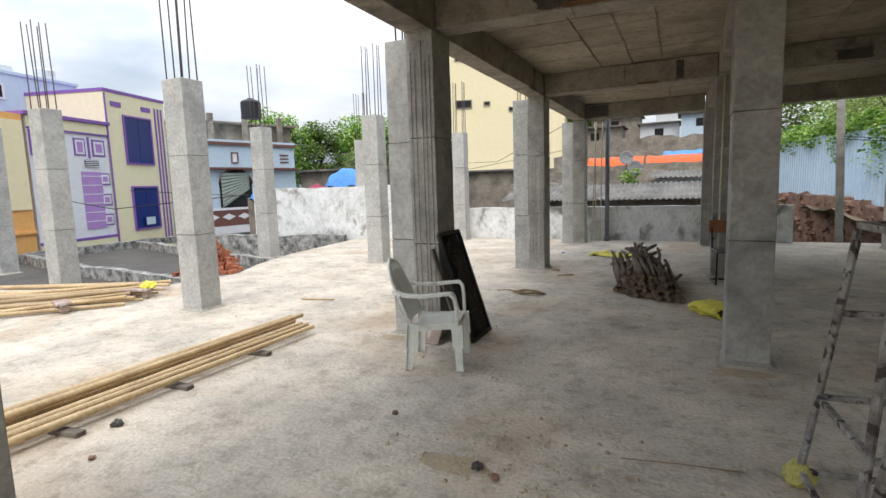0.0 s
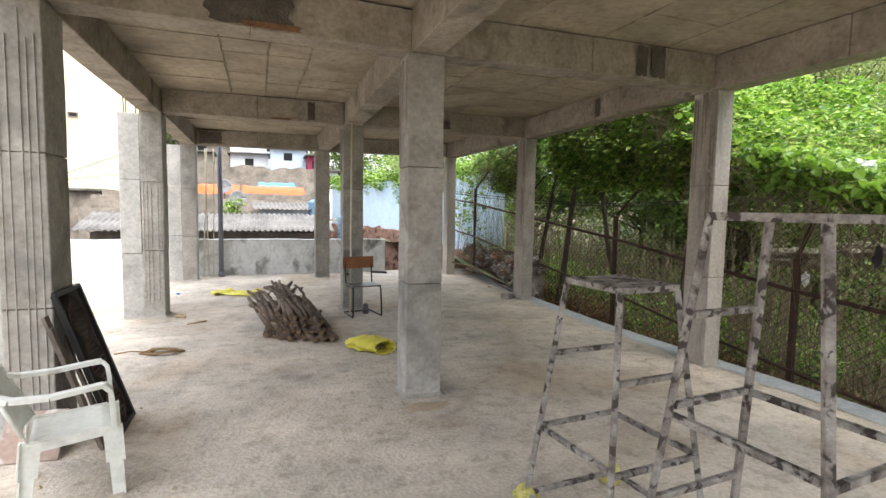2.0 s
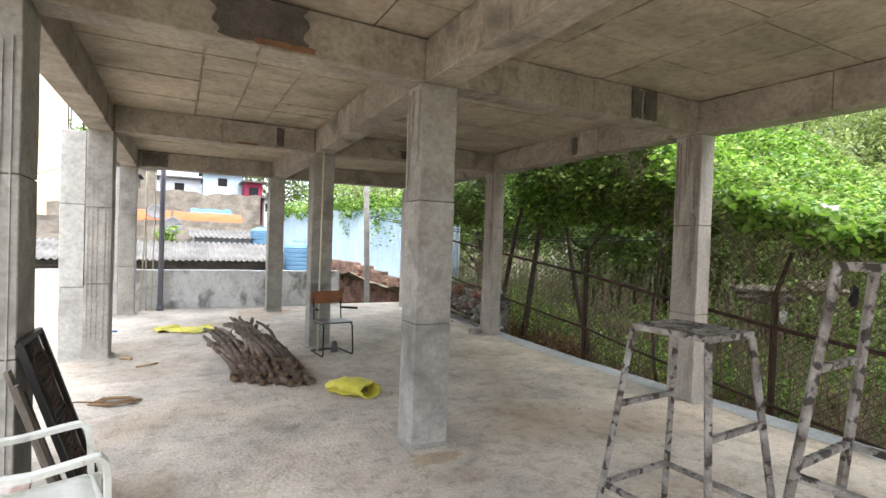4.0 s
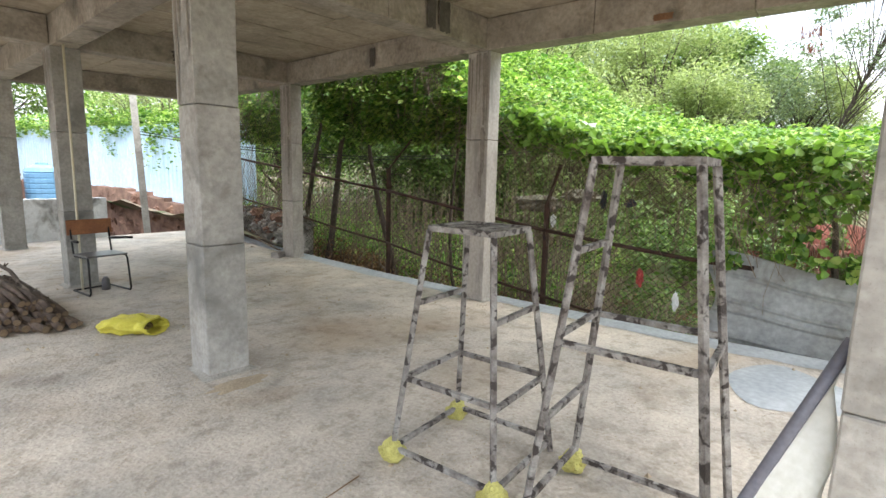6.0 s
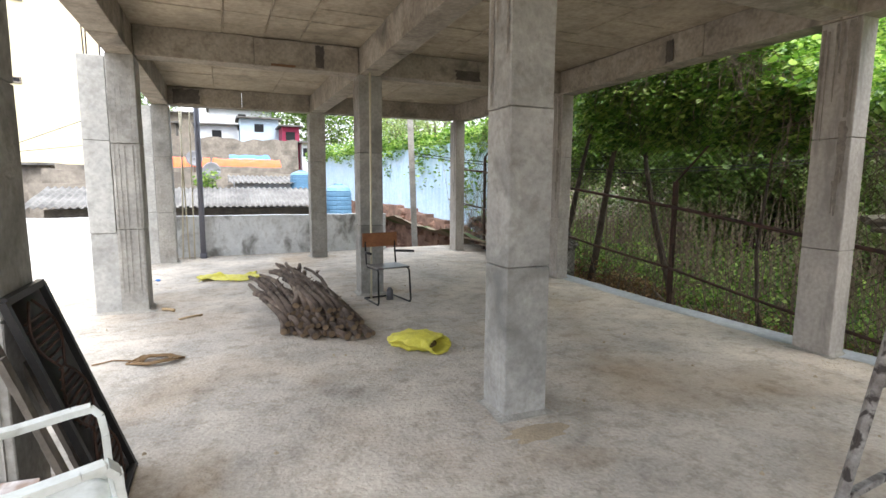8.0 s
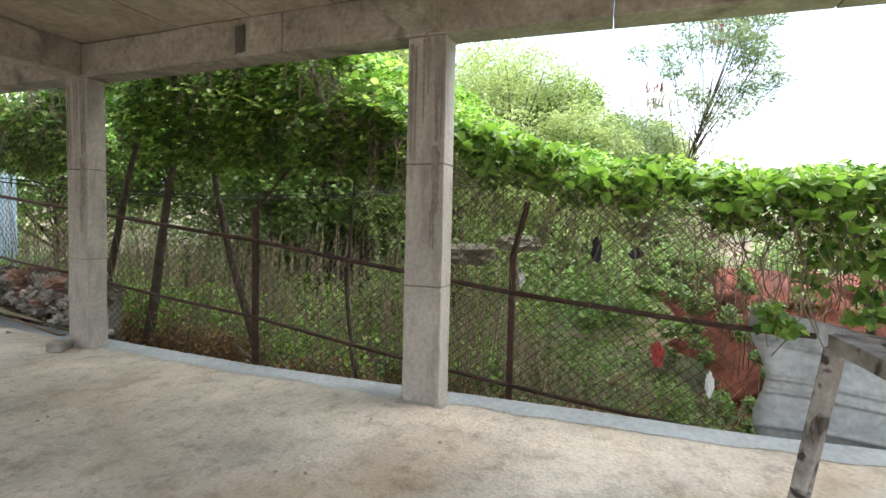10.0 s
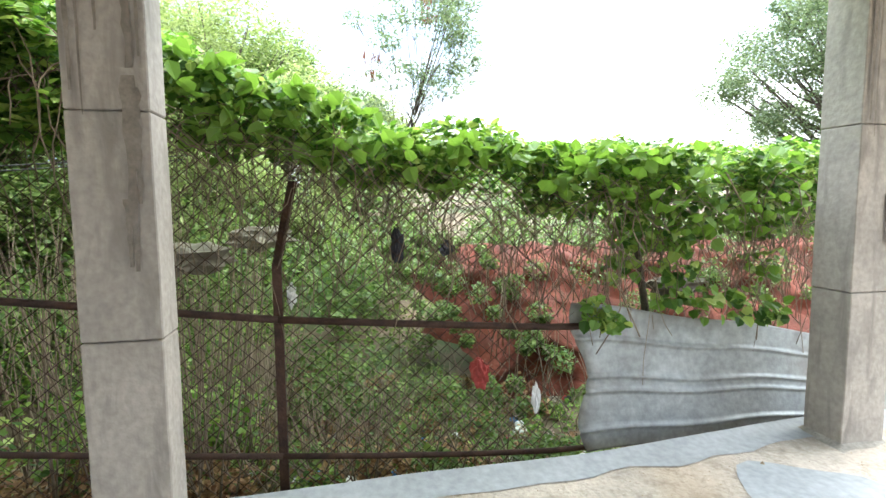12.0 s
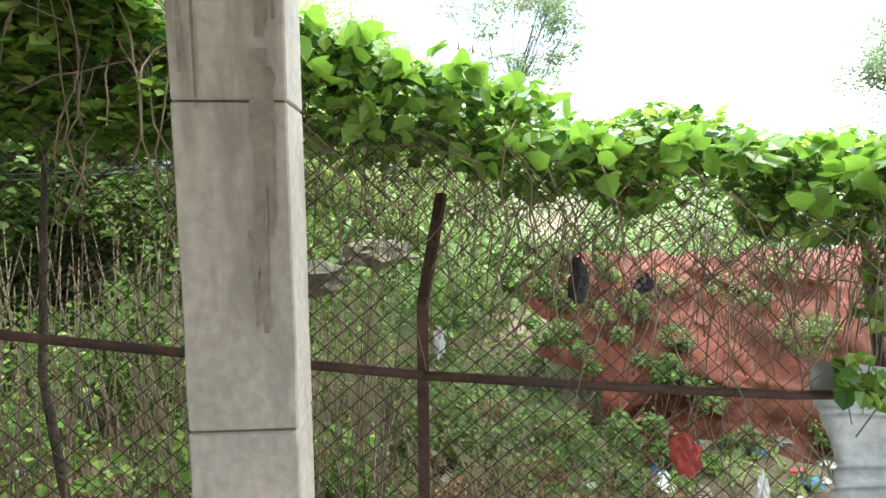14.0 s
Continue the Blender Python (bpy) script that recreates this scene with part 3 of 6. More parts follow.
def vine_points(n, y0, y1, x0, x1):
    y = rng.uniform(y0, y1, n)
    x = x0 + (x1 - x0) * rng.uniform(0, 1, n) ** 1.3
    z = np.array([curtain_z(b) + 0.11 * (a - 5.2) + 0.2 * noise.noise(Vector((a * 1.1, b * 1.1, 3))) + 0.15 * noise.noise(Vector((a * 2.3, b * 2.3, 13))) + 0.09 * noise.noise(Vector((a * 4, b * 4, 9))) for a, b in zip(x, y)])
    z -= rng.uniform(0, 1, n) ** 2 * 0.30
    return np.stack([x, y, z], 1)


def hang_points(n, y0, y1, x0=4.85, x1=5.35, dense=1.6):
    y = rng.uniform(y0, y1, n)
    t = rng.uniform(0, 1, n) ** dense
    keep = np.array([noise.noise(Vector((b * 1.7, c * 2.5, 1))) > -0.12 for b, c in zip(y, t)])
    y, t = y[keep], t[keep]
    top = np.array([curtain_z(b) for b in y])
    low = np.array([curtain_low(b) + 0.14 * noise.noise(Vector((b * 3, 0, 6))) for b in y])
    bulge = np.array([noise.noise(Vector((b * 1.1, c * 2.2, 31))) for b, c in zip(y, t)])
    x = x0 + (x1 - x0) * (rng.uniform(0, 1, len(y)) * 0.55 + 0.45 * np.clip(0.5 - bulge, 0, 1)) + 0.12 * (t - 0.5)
    return np.stack([x, y, top + (low - top) * t], 1)


vine = thing("climbing_vine", (0, 0, 0), "sprawling green heart-leaved vine draped over the wire fence", "vine")


def vine_part(name, sets, mat, label):
    o = new(name, leaf_mesh(name, sets, mat))
    o.parent = vine
    return tagged(o, label=label, kind="stuff")


leaves_top = vine_points(40000, -3.5, 7.0, 4.95, 9.5)
vine_part("leaf_cover", [leaves(hang_points(10000, 5.5, 9.8, 4.80, 5.15, 0.8), 0.09, 0.9, lean=(-0.7, 0, 0)), leaves(leaves_top, 0.066, 0.7), leaves(hang_points(15000, -3.5, 6.2), 0.066, 0.2, lean=(-1.1, 0, 0))], VINE, "bright heart-shaped leaves")
drape = [(4.86, 2.62, 0.86, 0.10), (4.84, 2.5, 0.80, 0.09), (4.9, 2.0, 0.98, 0.14), (4.86, 1.75, 0.90, 0.14), (4.86, 1.5, 0.86, 0.13), (4.84, 1.2, 0.80, 0.10), (4.9, 1.95, 1.15, 0.16), (4.95, 1.2, 1.15, 0.16), (5.0, 2.35, 1.15, 0.12)]
vine_part("draped_leaves", [leaves(clump_points([d[:3] for d in drape], np.array([d[3] for d in drape]), 34, 0.9), 0.08, 0.2, lean=(-1.2, 0, 0))], VINE, "leaves draped over the metal sheet")
# these leaves hang in shade; their lighter green makes up for it
vine_part("shaded_leaf_cover", [leaves(hang_points(27000, 5.8, 13.5, 4.98, 6.2, 0.9), 0.10, 0.7, lean=(-1.1, 0, 0)), leaves(vine_points(12000, 6.0, 15.0, 4.9, 9.5), 0.09, 0.8)], VINE_LIFTED, "dense green leaves coloured lighter against their shade")

# stems: a tangle below the leaves, and thin shoots that hang in the mesh
bm = bmesh.new()
for k in range(1500):
    y = rnd(-3, 13.5)
    x = rnd(4.88, 5.4) if k % 2 else rnd(4.88, 6.0)
    z = curtain_z(y) - rnd(0.1, 0.45)
    pts = [Vector((x, y, z))]
    d = Vector((rnd(-0.4, 0.4), rnd(-1, 1), rnd(-0.9, 0.1))).normalized()
    for j in range(6):
        d = (d + Vector((rnd(-0.5, 0.5), rnd(-0.6, 0.6), rnd(-0.55, 0.25)))).normalized()
        q = pts[-1] + d * rnd(0.1, 0.22)
        q.x = max(4.86, q.x)
        pts.append(q)
    add_path(bm, pts, rnd(0.002, 0.0055), 3)
for k in range(260):
    y, x = rnd(-3, 13.5), rnd(4.95, 5.3)
    z = curtain_z(y) - 0.2
    ln = rnd(0.5, 1.7)
    add_path(bm, [(x + rnd(-0.05, 0.05), y + 0.06 * math.sin(j * 1.3 + k), z - ln * j / 5) for j in range(6)], rnd(0.0015, 0.004), 3)
part("stems", bm, TWIG, vine, "dry tangled stems", "stuff")

# dead and living brush behind the fence
bm = bmesh.new()
for k in range(2300):
    y = rnd(3.4, 16) if k % 4 else rnd(-3, 6)
    x = rnd(5.15, 8.6)
    g = east_ground(x, y)
    h = rnd(0.4, 2.6) if y > 5 else rnd(0.15, 0.9)
    a, b = rnd(-0.35, 0.35), rnd(-0.5, 0.5)
    add_path(bm, [(x + a * t * t + rnd(-0.03, 0.03), y + b * t + rnd(-0.04, 0.04), g + h * t) for t in (0, 0.3, 0.65, 1)], [0.009, 0.007, 0.005, 0.003], 3)
solid("brushwood", bm, TWIG, "dry brown brushwood behind the wire fence", "undergrowth", kind="stuff")


def bushes(name, n, area, size, per, leaf, mat, label, hgt=0.5):
    cs, rs = [], []
    for k in range(n):
        x, y = rnd(area[0], area[1]), rnd(area[2], area[3])
        r = rnd(0.6, 1.3) * size
        cs.append((x, y, east_ground(x, y) + r * hgt))
        rs.append(r)
    return tagged(new(name, leaf_mesh(name, [leaves(clump_points(cs, np.array(rs), per, 0.9), leaf, 0.5)], mat)), label, "undergrowth", kind="stuff")


bushes("shrubs", 48, (5.3, 8.5, 2.3, 6.3), 0.28, 170, 0.06, BUSH, "low green weeds on the slope behind the fence")
bushes("thicket", 75, (5.9, 10.5, 5.8, 16), 0.5, 150, 0.075, VINE_LIFTED, "thick green undergrowth behind the fence", 1.5)
bushes("sprouting_thicket", 90, (5.6, 9.5, 5.2, 15), 0.36, 120, 0.065, VINE, "fresh green shoots in the undergrowth", 2.0)
bushes("dry_thicket", 125, (5.2, 7.0, 5.2, 12), 0.3, 110, 0.055, DRYLEAF, "withered brown creeper behind the fence", 1.0)
bushes("slope_bushes", 30, (7.6, 11.5, 2.9, 6.8), 0.34, 200, 0.06, BUSH, "green bushes on the slope behind the fence", 1.3)
cs, rs = [], []
for k in range(110):
    u, v = (rnd(0.3, 0.88) if k < 50 else rnd(0.90, 1.05)), rnd(0.0, 1.05)
    r = rnd(0.12, 0.34) if k < 50 else rnd(0.07, 0.22)
    cs.append((7.4 + 3.0 * v - 0.1, -9 + 11.0 * u + 1.2 * u * v, -1.35 + 2.2 * min(1, v) ** 0.8 + r * 0.6))
    rs.append(r)
tagged(new("bank_scrub", leaf_mesh("bank_scrub", [leaves(clump_points(cs, np.array(rs), 150, 0.9), 0.06, 0.5)], BUSH)), "scrubby weeds on the red bank", "undergrowth", kind="stuff")
bm = bmesh.new()
for k in range(420):
    u, v = rnd(0.3, 1.0), rnd(0.0, 1.0)
    x, y, z = 7.4 + 3.0 * v, -9 + 11.0 * u + 1.2 * u * v, -1.35 + 2.2 * v ** 0.8
    h = rnd(0.3, 1.1)
    add_path(bm, [(x, y, z - 0.05), (x - 0.05, y + rnd(-0.1, 0.1), z + h * 0.5), (x - 0.1 + rnd(-0.1, 0.1), y + rnd(-0.2, 0.2), z + h)], [0.008, 0.006, 0.003], 3)
solid("bank_stems", bm, TWIG, "dry stems standing on the red bank", "undergrowth", kind="stuff")
bushes("crest_shrubs", 70, (10.6, 15, -9, 5), 0.6, 220, 0.09, BUSH, "bushes along the crest of the slope", 1.2)
bushes("low_weeds", 60, (5.2, 8.2, 1.7, 6.6), 0.16, 110, 0.045, VINE, "fresh green weeds on the slope behind the fence", 0.5)
bushes("dead_weeds", 100, (5.3, 8.8, 1.8, 6.8), 0.2, 110, 0.05, DRYLEAF, "withered brown weeds behind the fence", 0.5)
bushes("far_shrubs", 150, (11, 26, -14, 26), 0.9, 150, 0.13, BUSH, "bushes higher up the slope", 0.7)
bushes("sapling_screen", 60, (8.5, 11.5, 3.5, 14), 0.6, 150, 0.09, BUSH, "green saplings on the slope", 2.4)

# pale grass on the slope between the bushes
gx, gy = rng.uniform(6.2, 13, 5000), rng.uniform(0.8, 8, 5000)
keep = np.array([noise.noise(Vector((a * 0.7, b * 0.7, 21))) > -0.1 for a, b in zip(gx, gy)])
gp_ = np.array([(a, b, east_ground(a, b) + 0.05) for a, b in zip(gx[keep], gy[keep])])
tagged(new("grass", leaf_mesh("grass", [leaves(gp_, 0.15, 0.1, SLIM_SHAPE, (-0.6, 0, 0), 1.4)], FEATHER)), "pale green grass on the slope", "grass", kind="stuff")

GH = east_ground
tree((13.5, 10.5, GH(13.5, 10.5)), 6.6, 3.0, 60, 460, 0.12, FEATHER, "broad light green tree with feathery leaves", True, 0.16, 0.2, seed=1)
tree((15.5, 7.2, GH(15.5, 7.2)), 5.6, 2.8, 55, 460, 0.12, FEATHER, "rounded light green tree with feathery leaves", True, 0.15, 0.2, seed=2)
tree((17.5, 13.8, GH(17.5, 13.8)), 7.6, 3.6, 60, 460, 0.14, BUSH, "tall dark green broad-leaved tree", False, 0.2, 0.2, seed=3)
tree((12.5, 15.5, GH(12.5, 15.5)), 6.4, 3.2, 55, 460, 0.13, BUSH, "spreading green tree above the thicket", False, 0.18, 0.2, seed=4)
tree((16.5, 4.6, GH(16.5, 4.6)), 4.2, 2.0, 34, 380, 0.11, GREYLEAF, "small grey-green tree on the slope", True, 0.1, 0.2, seed=5)
tree((21, 9, GH(21, 9)), 6.5, 3.4, 50, 440, 0.16, FEATHER, "pale green tree higher up the slope", True, 0.2, 0.2, seed=6)
tree((22, 4.2, GH(22, 4.2)), 4.2, 2.6, 34, 360, 0.15, GREYLEAF, "low grey-green tree higher up the slope", True, 0.12, 0.2, seed=7)
tree((14.8, -11.7, GH(14.8, -11.7)), 7.9, 4.3, 190, 330, 0.085, GREYLEAF, "large grey-green tree with fine leaves", False, 0.2, 0.25, seed=8, clump_r=0.09)
tree((9, 17.5, 0), 6.0, 2.8, 46, 220, 0.12, BUSH, "green tree above the blue sheet fence", False, 0.15, 0.25, seed=9)
tree((7.2, 22, 0.2), 4.8, 2.4, 40, 220, 0.12, FEATHER, "bright green creeper-covered tree beyond the sheet fence", True, 0.15, 0.3, seed=10)

for k, (x, y, h, s, m) in enumerate(((11.5, 7.6, 4.4, 2.0, FEATHER), (13.0, 5.4, 4.0, 1.9, FEATHER), (14.8, 12.6, 6.2, 2.8, FEATHER), (19, 6.5, 5.2, 2.8, BUSH), (12.0, 12.8, 5.4, 2.4, FEATHER), (18.5, 3.6, 3.6, 2.0, FEATHER), (24, 13, 8, 4, FEATHER), (10.6, 10.4, 5.0, 2.0, BUSH))):
    tree((x, y, GH(x, y)), h, s, 60, 420, 0.11, m, "light green tree crowding the slope beyond the vines", m is FEATHER, 0.1, 0.1, seed=50 + k, clump_r=0.17)

# the slender tree with hanging pods
pod_tree = tree((16.2, 3.25, GH(16.2, 3.25)), 6.9, 2.1, 46, 190, 0.12, GREYLEAF, "slender airy tree with clusters of dry red pods", True, 0.05, 0.45, (-0.3, -1.7), seed=11, clump_r=0.07)
bm = bmesh.new()
for c in ((-0.4, 0.05, 4.3), (-0.3, -1.35, 6.3), (-0.2, -1.5, 5.9), (-0.5, 0.1, 4.7)):
    for k in range(34):
        p = Vector(c) + Vector((rnd(-0.22, 0.22), rnd(-0.22, 0.22), rnd(-0.1, 0.15)))
        add_bar(bm, p, p + Vector((rnd(-0.04, 0.04), rnd(-0.04, 0.04), -rnd(0.12, 0.22))), 0.022, 0.005)
part("pods", bm, POD, pod_tree, "dry reddish pods", "stuff")

# dark leaning trunks in the thicket
for k, (x, y, dx, dy, h, r) in enumerate(((5.3, 9.9, 0.0, -0.75, 2.9, 0.07), (5.25, 10.9, 0.1, -0.9, 2.8, 0.06), (5.6, 8.2, 0.2, 1.0, 2.9, 0.06), (5.55, 6.6, 0.2, 0.35, 2.4, 0.03), (5.6, 1.5, 0.1, 0.45, 1.9, 0.045))):
    bm = bmesh.new()
    g = east_ground(x, y)
    add_path(bm, [(x + dx * t + 0.08 * math.sin(t * 5 + k), y + dy * t + 0.1 * math.sin(t * 4 + 2 * k), g - 0.1 + (h - g) * t) for t in (0, 0.25, 0.5, 0.75, 1)], [r, r * 0.9, r * 0.8, r * 0.65, r * 0.4], 8)
    solid("crooked_trunk", bm, BARK, "dark crooked trunk rising into the vines", "tree trunk", "trunks in the thicket")


# ---- the wire fence ----
def rail_z(y):
    ks = [(-4, 0.62), (2.7, 0.74), (4.7, 0.90), (7.72, 1.29), (13.5, 1.9), (16, 2.1)]
    for (a, za), (b, zb) in zip(ks, ks[1:]):
        if a <= y <= b:
            return za + (zb - za) * (y - a) / (b - a)
    return 1.0


FX = 4.97
fence = thing("wire_fence", (FX, 0, 0), "rusty chain-link fence on angle-iron posts, overgrown with vines", "fence")
for y in (4.70, 7.72, 10.7, 13.5):
    bm = bmesh.new()
    t = rail_z(y) + 0.35
    add_bar(bm, (0, y, -0.9), (0, y, t), 0.055, 0.012, (1, 0, 0))
    add_bar(bm, (0.022, y - 0.022, -0.9), (0.022, y - 0.022, t), 0.012, 0.05, (1, 0, 0))
    add_bar(bm, (0, y, t - 0.02), (0.14 if y < 5 else 0.28, y - (0.1 if y < 5 else 0.28), t + 0.5), 0.05, 0.03)
    part("post", bm, RUST, fence, "rusty angle-iron post with a bent arm")
ys = [2.3, 4.70, 7.72, 10.7, 13.5, 15.5]
for a, b in zip(ys, ys[1:]):
    for off, r in ((0, 0.024), (-0.88, 0.02)):
        bm = bmesh.new()
        add_path(bm, [(-0.03, a + (b - a) * t, rail_z(a + (b - a) * t) + off - (0.02 if off else 0.006) * math.sin(t * 3.14)) for t in (0, 0.25, 0.5, 0.75, 1)], r, 8)
        part("rail", bm, RUST, fence, "rusty pipe rail")
bm = bmesh.new()
S, H0, H1 = 0.11, -0.5, 2.35
slope = 1.45
for k in range(int((15.5 + 5.5) / S)):
    for sgn in (1, -1):
        y = -3.5 + k * S if sgn < 0 else -5.2 + k * S
        pts = []
        for j in range(13):
            t = j / 12
            yy = y + sgn * (H1 - H0) / (slope * 0.62) * t
            if 2.70 <= yy <= 15.5:
                zz = H0 + (H1 - H0) * t + 0.5 * (rail_z(yy) - 0.9)
                if zz > curtain_z(yy) - 0.12:
                    break
                pts.append((0.012 * sgn * 0.3 + 0.02 * noise.noise(Vector((yy * 1.3, zz * 1.3, 2))), yy + 0.012 * noise.noise(Vector((yy * 2, zz * 2, 5))), zz))
        if len(pts) > 1:
            add_path(bm, pts, 0.0028, 3)
part("wire_mesh", bm, RUST, fence, "rusty diamond mesh", "stuff")

# corrugated sheet over the end of the fence
GALV = material("weathered_galvanised_sheet", (0.44, 0.46, 0.45), 0.5, metal=0.3, var=(0.30, 0.31, 0.30), scale=2.5, fine=20, bump=0.15, stain=(0.16, 0.14, 0.12), stain_scale=1.8, stain_at=(0.55, 0.8))
sheet = thing("corrugated_sheet", (4.84, 0, 0), "weathered grey corrugated metal sheet leaning at the fence", "metal sheet")
bm = bmesh.new()


def sheet_at(u, v):
    y = 2.70 - 3.2 * u + 0.05 * math.sin(v * 9) * (1 - min(1, u * 8)) - 0.06 * (1 - u) * (1 - v)
    top, low = 0.90 - 0.52 * u, -0.15
    z = low + (top - low) * v + 0.012 * math.sin(u * 17)
    rib = sum(math.exp(-((v - c) / 0.014) ** 2) for c in (0.14, 0.40, 0.50, 0.76))
    return Vector((0.05 - 0.022 * rib + 0.03 * math.sin(u * 6) * v + 0.12 * v, y, z))


add_sheet(bm, sheet_at, 40, 72, 0.002)
part("sheet", bm, GALV, sheet)

# low rubble wall at the far eastern edge
wall("rubble_wall", (4.98, 10.1), (5.6, 14.9), -0.6, 0.60, 0.28, BROKENWALL, "low rubble wall along the slab's edge", 0.03)


# ---- the neighbourhood ----
PURPLE = plain("purple_paint", (0.22, 0.10, 0.38), 0.6)
LILAC = plain("lilac_paint", (0.42, 0.24, 0.55), 0.6)
WHITE = plain("white_paint", (0.72, 0.73, 0.76), 0.7)
CREAM = plain("cream_paint", (0.76, 0.70, 0.48), 0.7, var=0.08)
ORANGE = plain("orange_paint", (0.80, 0.42, 0.14), 0.7, var=0.15)
PALEBLUE = plain("pale_blue_paint", (0.50, 0.62, 0.72), 0.7)
BROWNP = plain("brown_paint", (0.16, 0.07, 0.06), 0.7)
SAND = plain("pale_yellow_render", (0.80, 0.70, 0.46), 0.8, var=0.07)
# near-black for plates that paint the shade inside openings, vents and panes
GAP_SHADE = plain("painted_opening_shade", (0.02, 0.02, 0.022), 0.9)
ASBESTOS = material("old_fibre_cement", (0.20, 0.19, 0.175), 0.95, var=(0.085, 0.08, 0.075), scale=1.6, fine=14, bump=0.4, coord="World")
TARP = plain("orange_tarpaulin", (0.72, 0.10, 0.008), 0.5, var=0.25)
BLUETARP = plain("blue_tarpaulin", (0.05, 0.25, 0.65), 0.5, var=0.3)
REDTARP = plain("dark_red_cloth", (0.35, 0.03, 0.08), 0.7, var=0.3)
TANKBLUE = plain("blue_tank_plastic", (0.12, 0.25, 0.38), 0.5)
TANKBLACK = plain("black_tank_plastic", (0.02, 0.022, 0.025), 0.5)
SHEETBLUE = material("pale_blue_sheet", (0.62, 0.76, 0.88), 0.5, var=(0.52, 0.68, 0.82), scale=1.5, fine=10, bump=0.05, spec=0.3)
WOODGREY = material("grey_wood", (0.20, 0.17, 0.14), 0.9, var=(0.10, 0.085, 0.07), scale=4, fine=30, bump=0.3)
GLASS = bpy.data.materials.new("dark_blue_glass")
GLASS.use_nodes = True
gp = GLASS.node_tree.nodes["Principled BSDF"]
gp.inputs["Base Color"].default_value, gp.inputs["Roughness"].default_value, gp.inputs["Specular IOR Level"].default_value = (0.01, 0.03, 0.16, 1), 0.12, 0.4
CABLE = plain("cable", (0.02, 0.02, 0.02), 0.6)


def box_part(name, parent, lo, hi, mat, label="", bev=0.0):
    bm = bmesh.new()
    add_box(bm, lo, hi)
    if bev:
        bevel_all(bm, bev)
    return part(name, bm, mat, parent, label)


def house(p, q, depth, z0, z1, mat, label, eave=0.12):
    """A house whose facade runs from p to q; its own x runs along the facade, and minus y faces out."""
    ob = thing("house", (p[0], p[1], 0), label, "house", "", math.degrees(math.atan2(q[1] - p[1], q[0] - p[0])))
    ln = math.dist(p, q)
    box_part("wall", ob, (0, 0, z0), (ln, depth, z1), mat)
    box_part("roof", ob, (-eave, -eave, z1 + 0.002), (ln + eave, depth, z1 + 0.12), PURPLE if mat in (WHITE, CREAM) else mat)
    return ob, ln


def window(ob, x0, x1, z0, z1, frame_mat, panes=1, glass=None, rim=0.07):
    w = new("window")
    w.parent = ob
    bm = bmesh.new()
    for lo, hi in (((x0, z0), (x1, z0 + rim)), ((x0, z1 - rim), (x1, z1)), ((x0, z0 + rim), (x0 + rim, z1 - rim)), ((x1 - rim, z0 + rim), (x1, z1 - rim))):
        add_box(bm, (lo[0], -0.06, lo[1]), (hi[0], -0.003, hi[1]))
    part("window_frame", bm, frame_mat, w)
    for k in range(panes):
        a = x0 + rim + (x1 - x0 - 2 * rim) * k / panes
        b = x0 + rim + (x1 - x0 - 2 * rim) * (k + 1) / panes
        box_part("pane", w, (a + 0.01, -0.03, z0 + rim), (b - 0.01, -0.004, z1 - rim), glass or GLASS)
    return w


def square_motif(ob, x0, x1, z0, z1):
    m = new("ornament")
    m.parent = ob
    box_part("border", m, (x0, -0.02, z0), (x1, -0.003, z1), PURPLE)
    k = (x1 - x0) * 0.12
    box_part("inset", m, (x0 + k, -0.03, z0 + k), (x1 - k, -0.021, z1 - k), WHITE)
    box_part("centre", m, (x0 + 2.2 * k, -0.04, z0 + 2.2 * k), (x1 - 2.2 * k, -0.031, z1 - 2.2 * k), LILAC)


# orange house
o, ln = house((-18.0, 5.6), (-19.25, 10.15), 8, -3.3, 4.2, ORANGE, "orange-painted house beside the purple one", 0)
window(o, 2.2, 3.35, 0.75, 1.85, BROWNP, 3, GAP_SHADE)
box_part("string_course", o, (0, -0.08, 0.4), (ln, -0.003, 0.5), ORANGE)
box_part("string_course", o, (0, -0.1, -0.75), (ln, -0.003, -0.6), BROWNP, "brown band")
box_part("corner_panel", o, (ln - 1.3, -0.05, 1.2), (ln - 0.05, -0.003, 4.1), SAND, "paler panel")
# purple and white part
o, ln = house((-19.3, 10.27), (-20.2, 13.46), 8, -3.3, 4.32, WHITE, "white house with purple square ornaments")
box_part("cornice", o, (0, -0.04, 3.95), (ln, -0.003, 4.3), CREAM, "cream cornice")
box_part("cornice_line", o, (0, -0.05, 3.88), (ln, -0.003, 3.94), PURPLE, "purple line")
for x0, x1 in ((0.35, 0.95), (1.75, 2.25), (2.55, 3.15)):
    square_motif(o, x0, x1, 3.08, 3.72)
box_part("pilaster", o, (0.05, -0.03, 3.0), (0.14, -0.003, 3.86), PURPLE)
box_part("pilaster", o, (2.36, -0.03, 3.0), (2.44, -0.003, 3.8), PURPLE)
v = new("vent")
v.parent = o
# dark plate painting the shade between the slats
box_part("backing", v, (2.15, -0.02, 2.68), (2.8, -0.003, 2.95), GAP_SHADE)
for k in range(4):
    box_part("slat", v, (2.15, -0.06, 2.69 + k * 0.07), (2.8, -0.022, 2.72 + k * 0.07), WHITE)
box_part("panel", o, (1.95, -0.03, 0.35), (2.85, -0.003, 2.5), LILAC, "lilac panel")
for k in range(6):
    box_part("panel_line", o, (1.95, -0.038, 0.62 + k * 0.34), (2.85, -0.031, 0.65 + k * 0.34), WHITE)
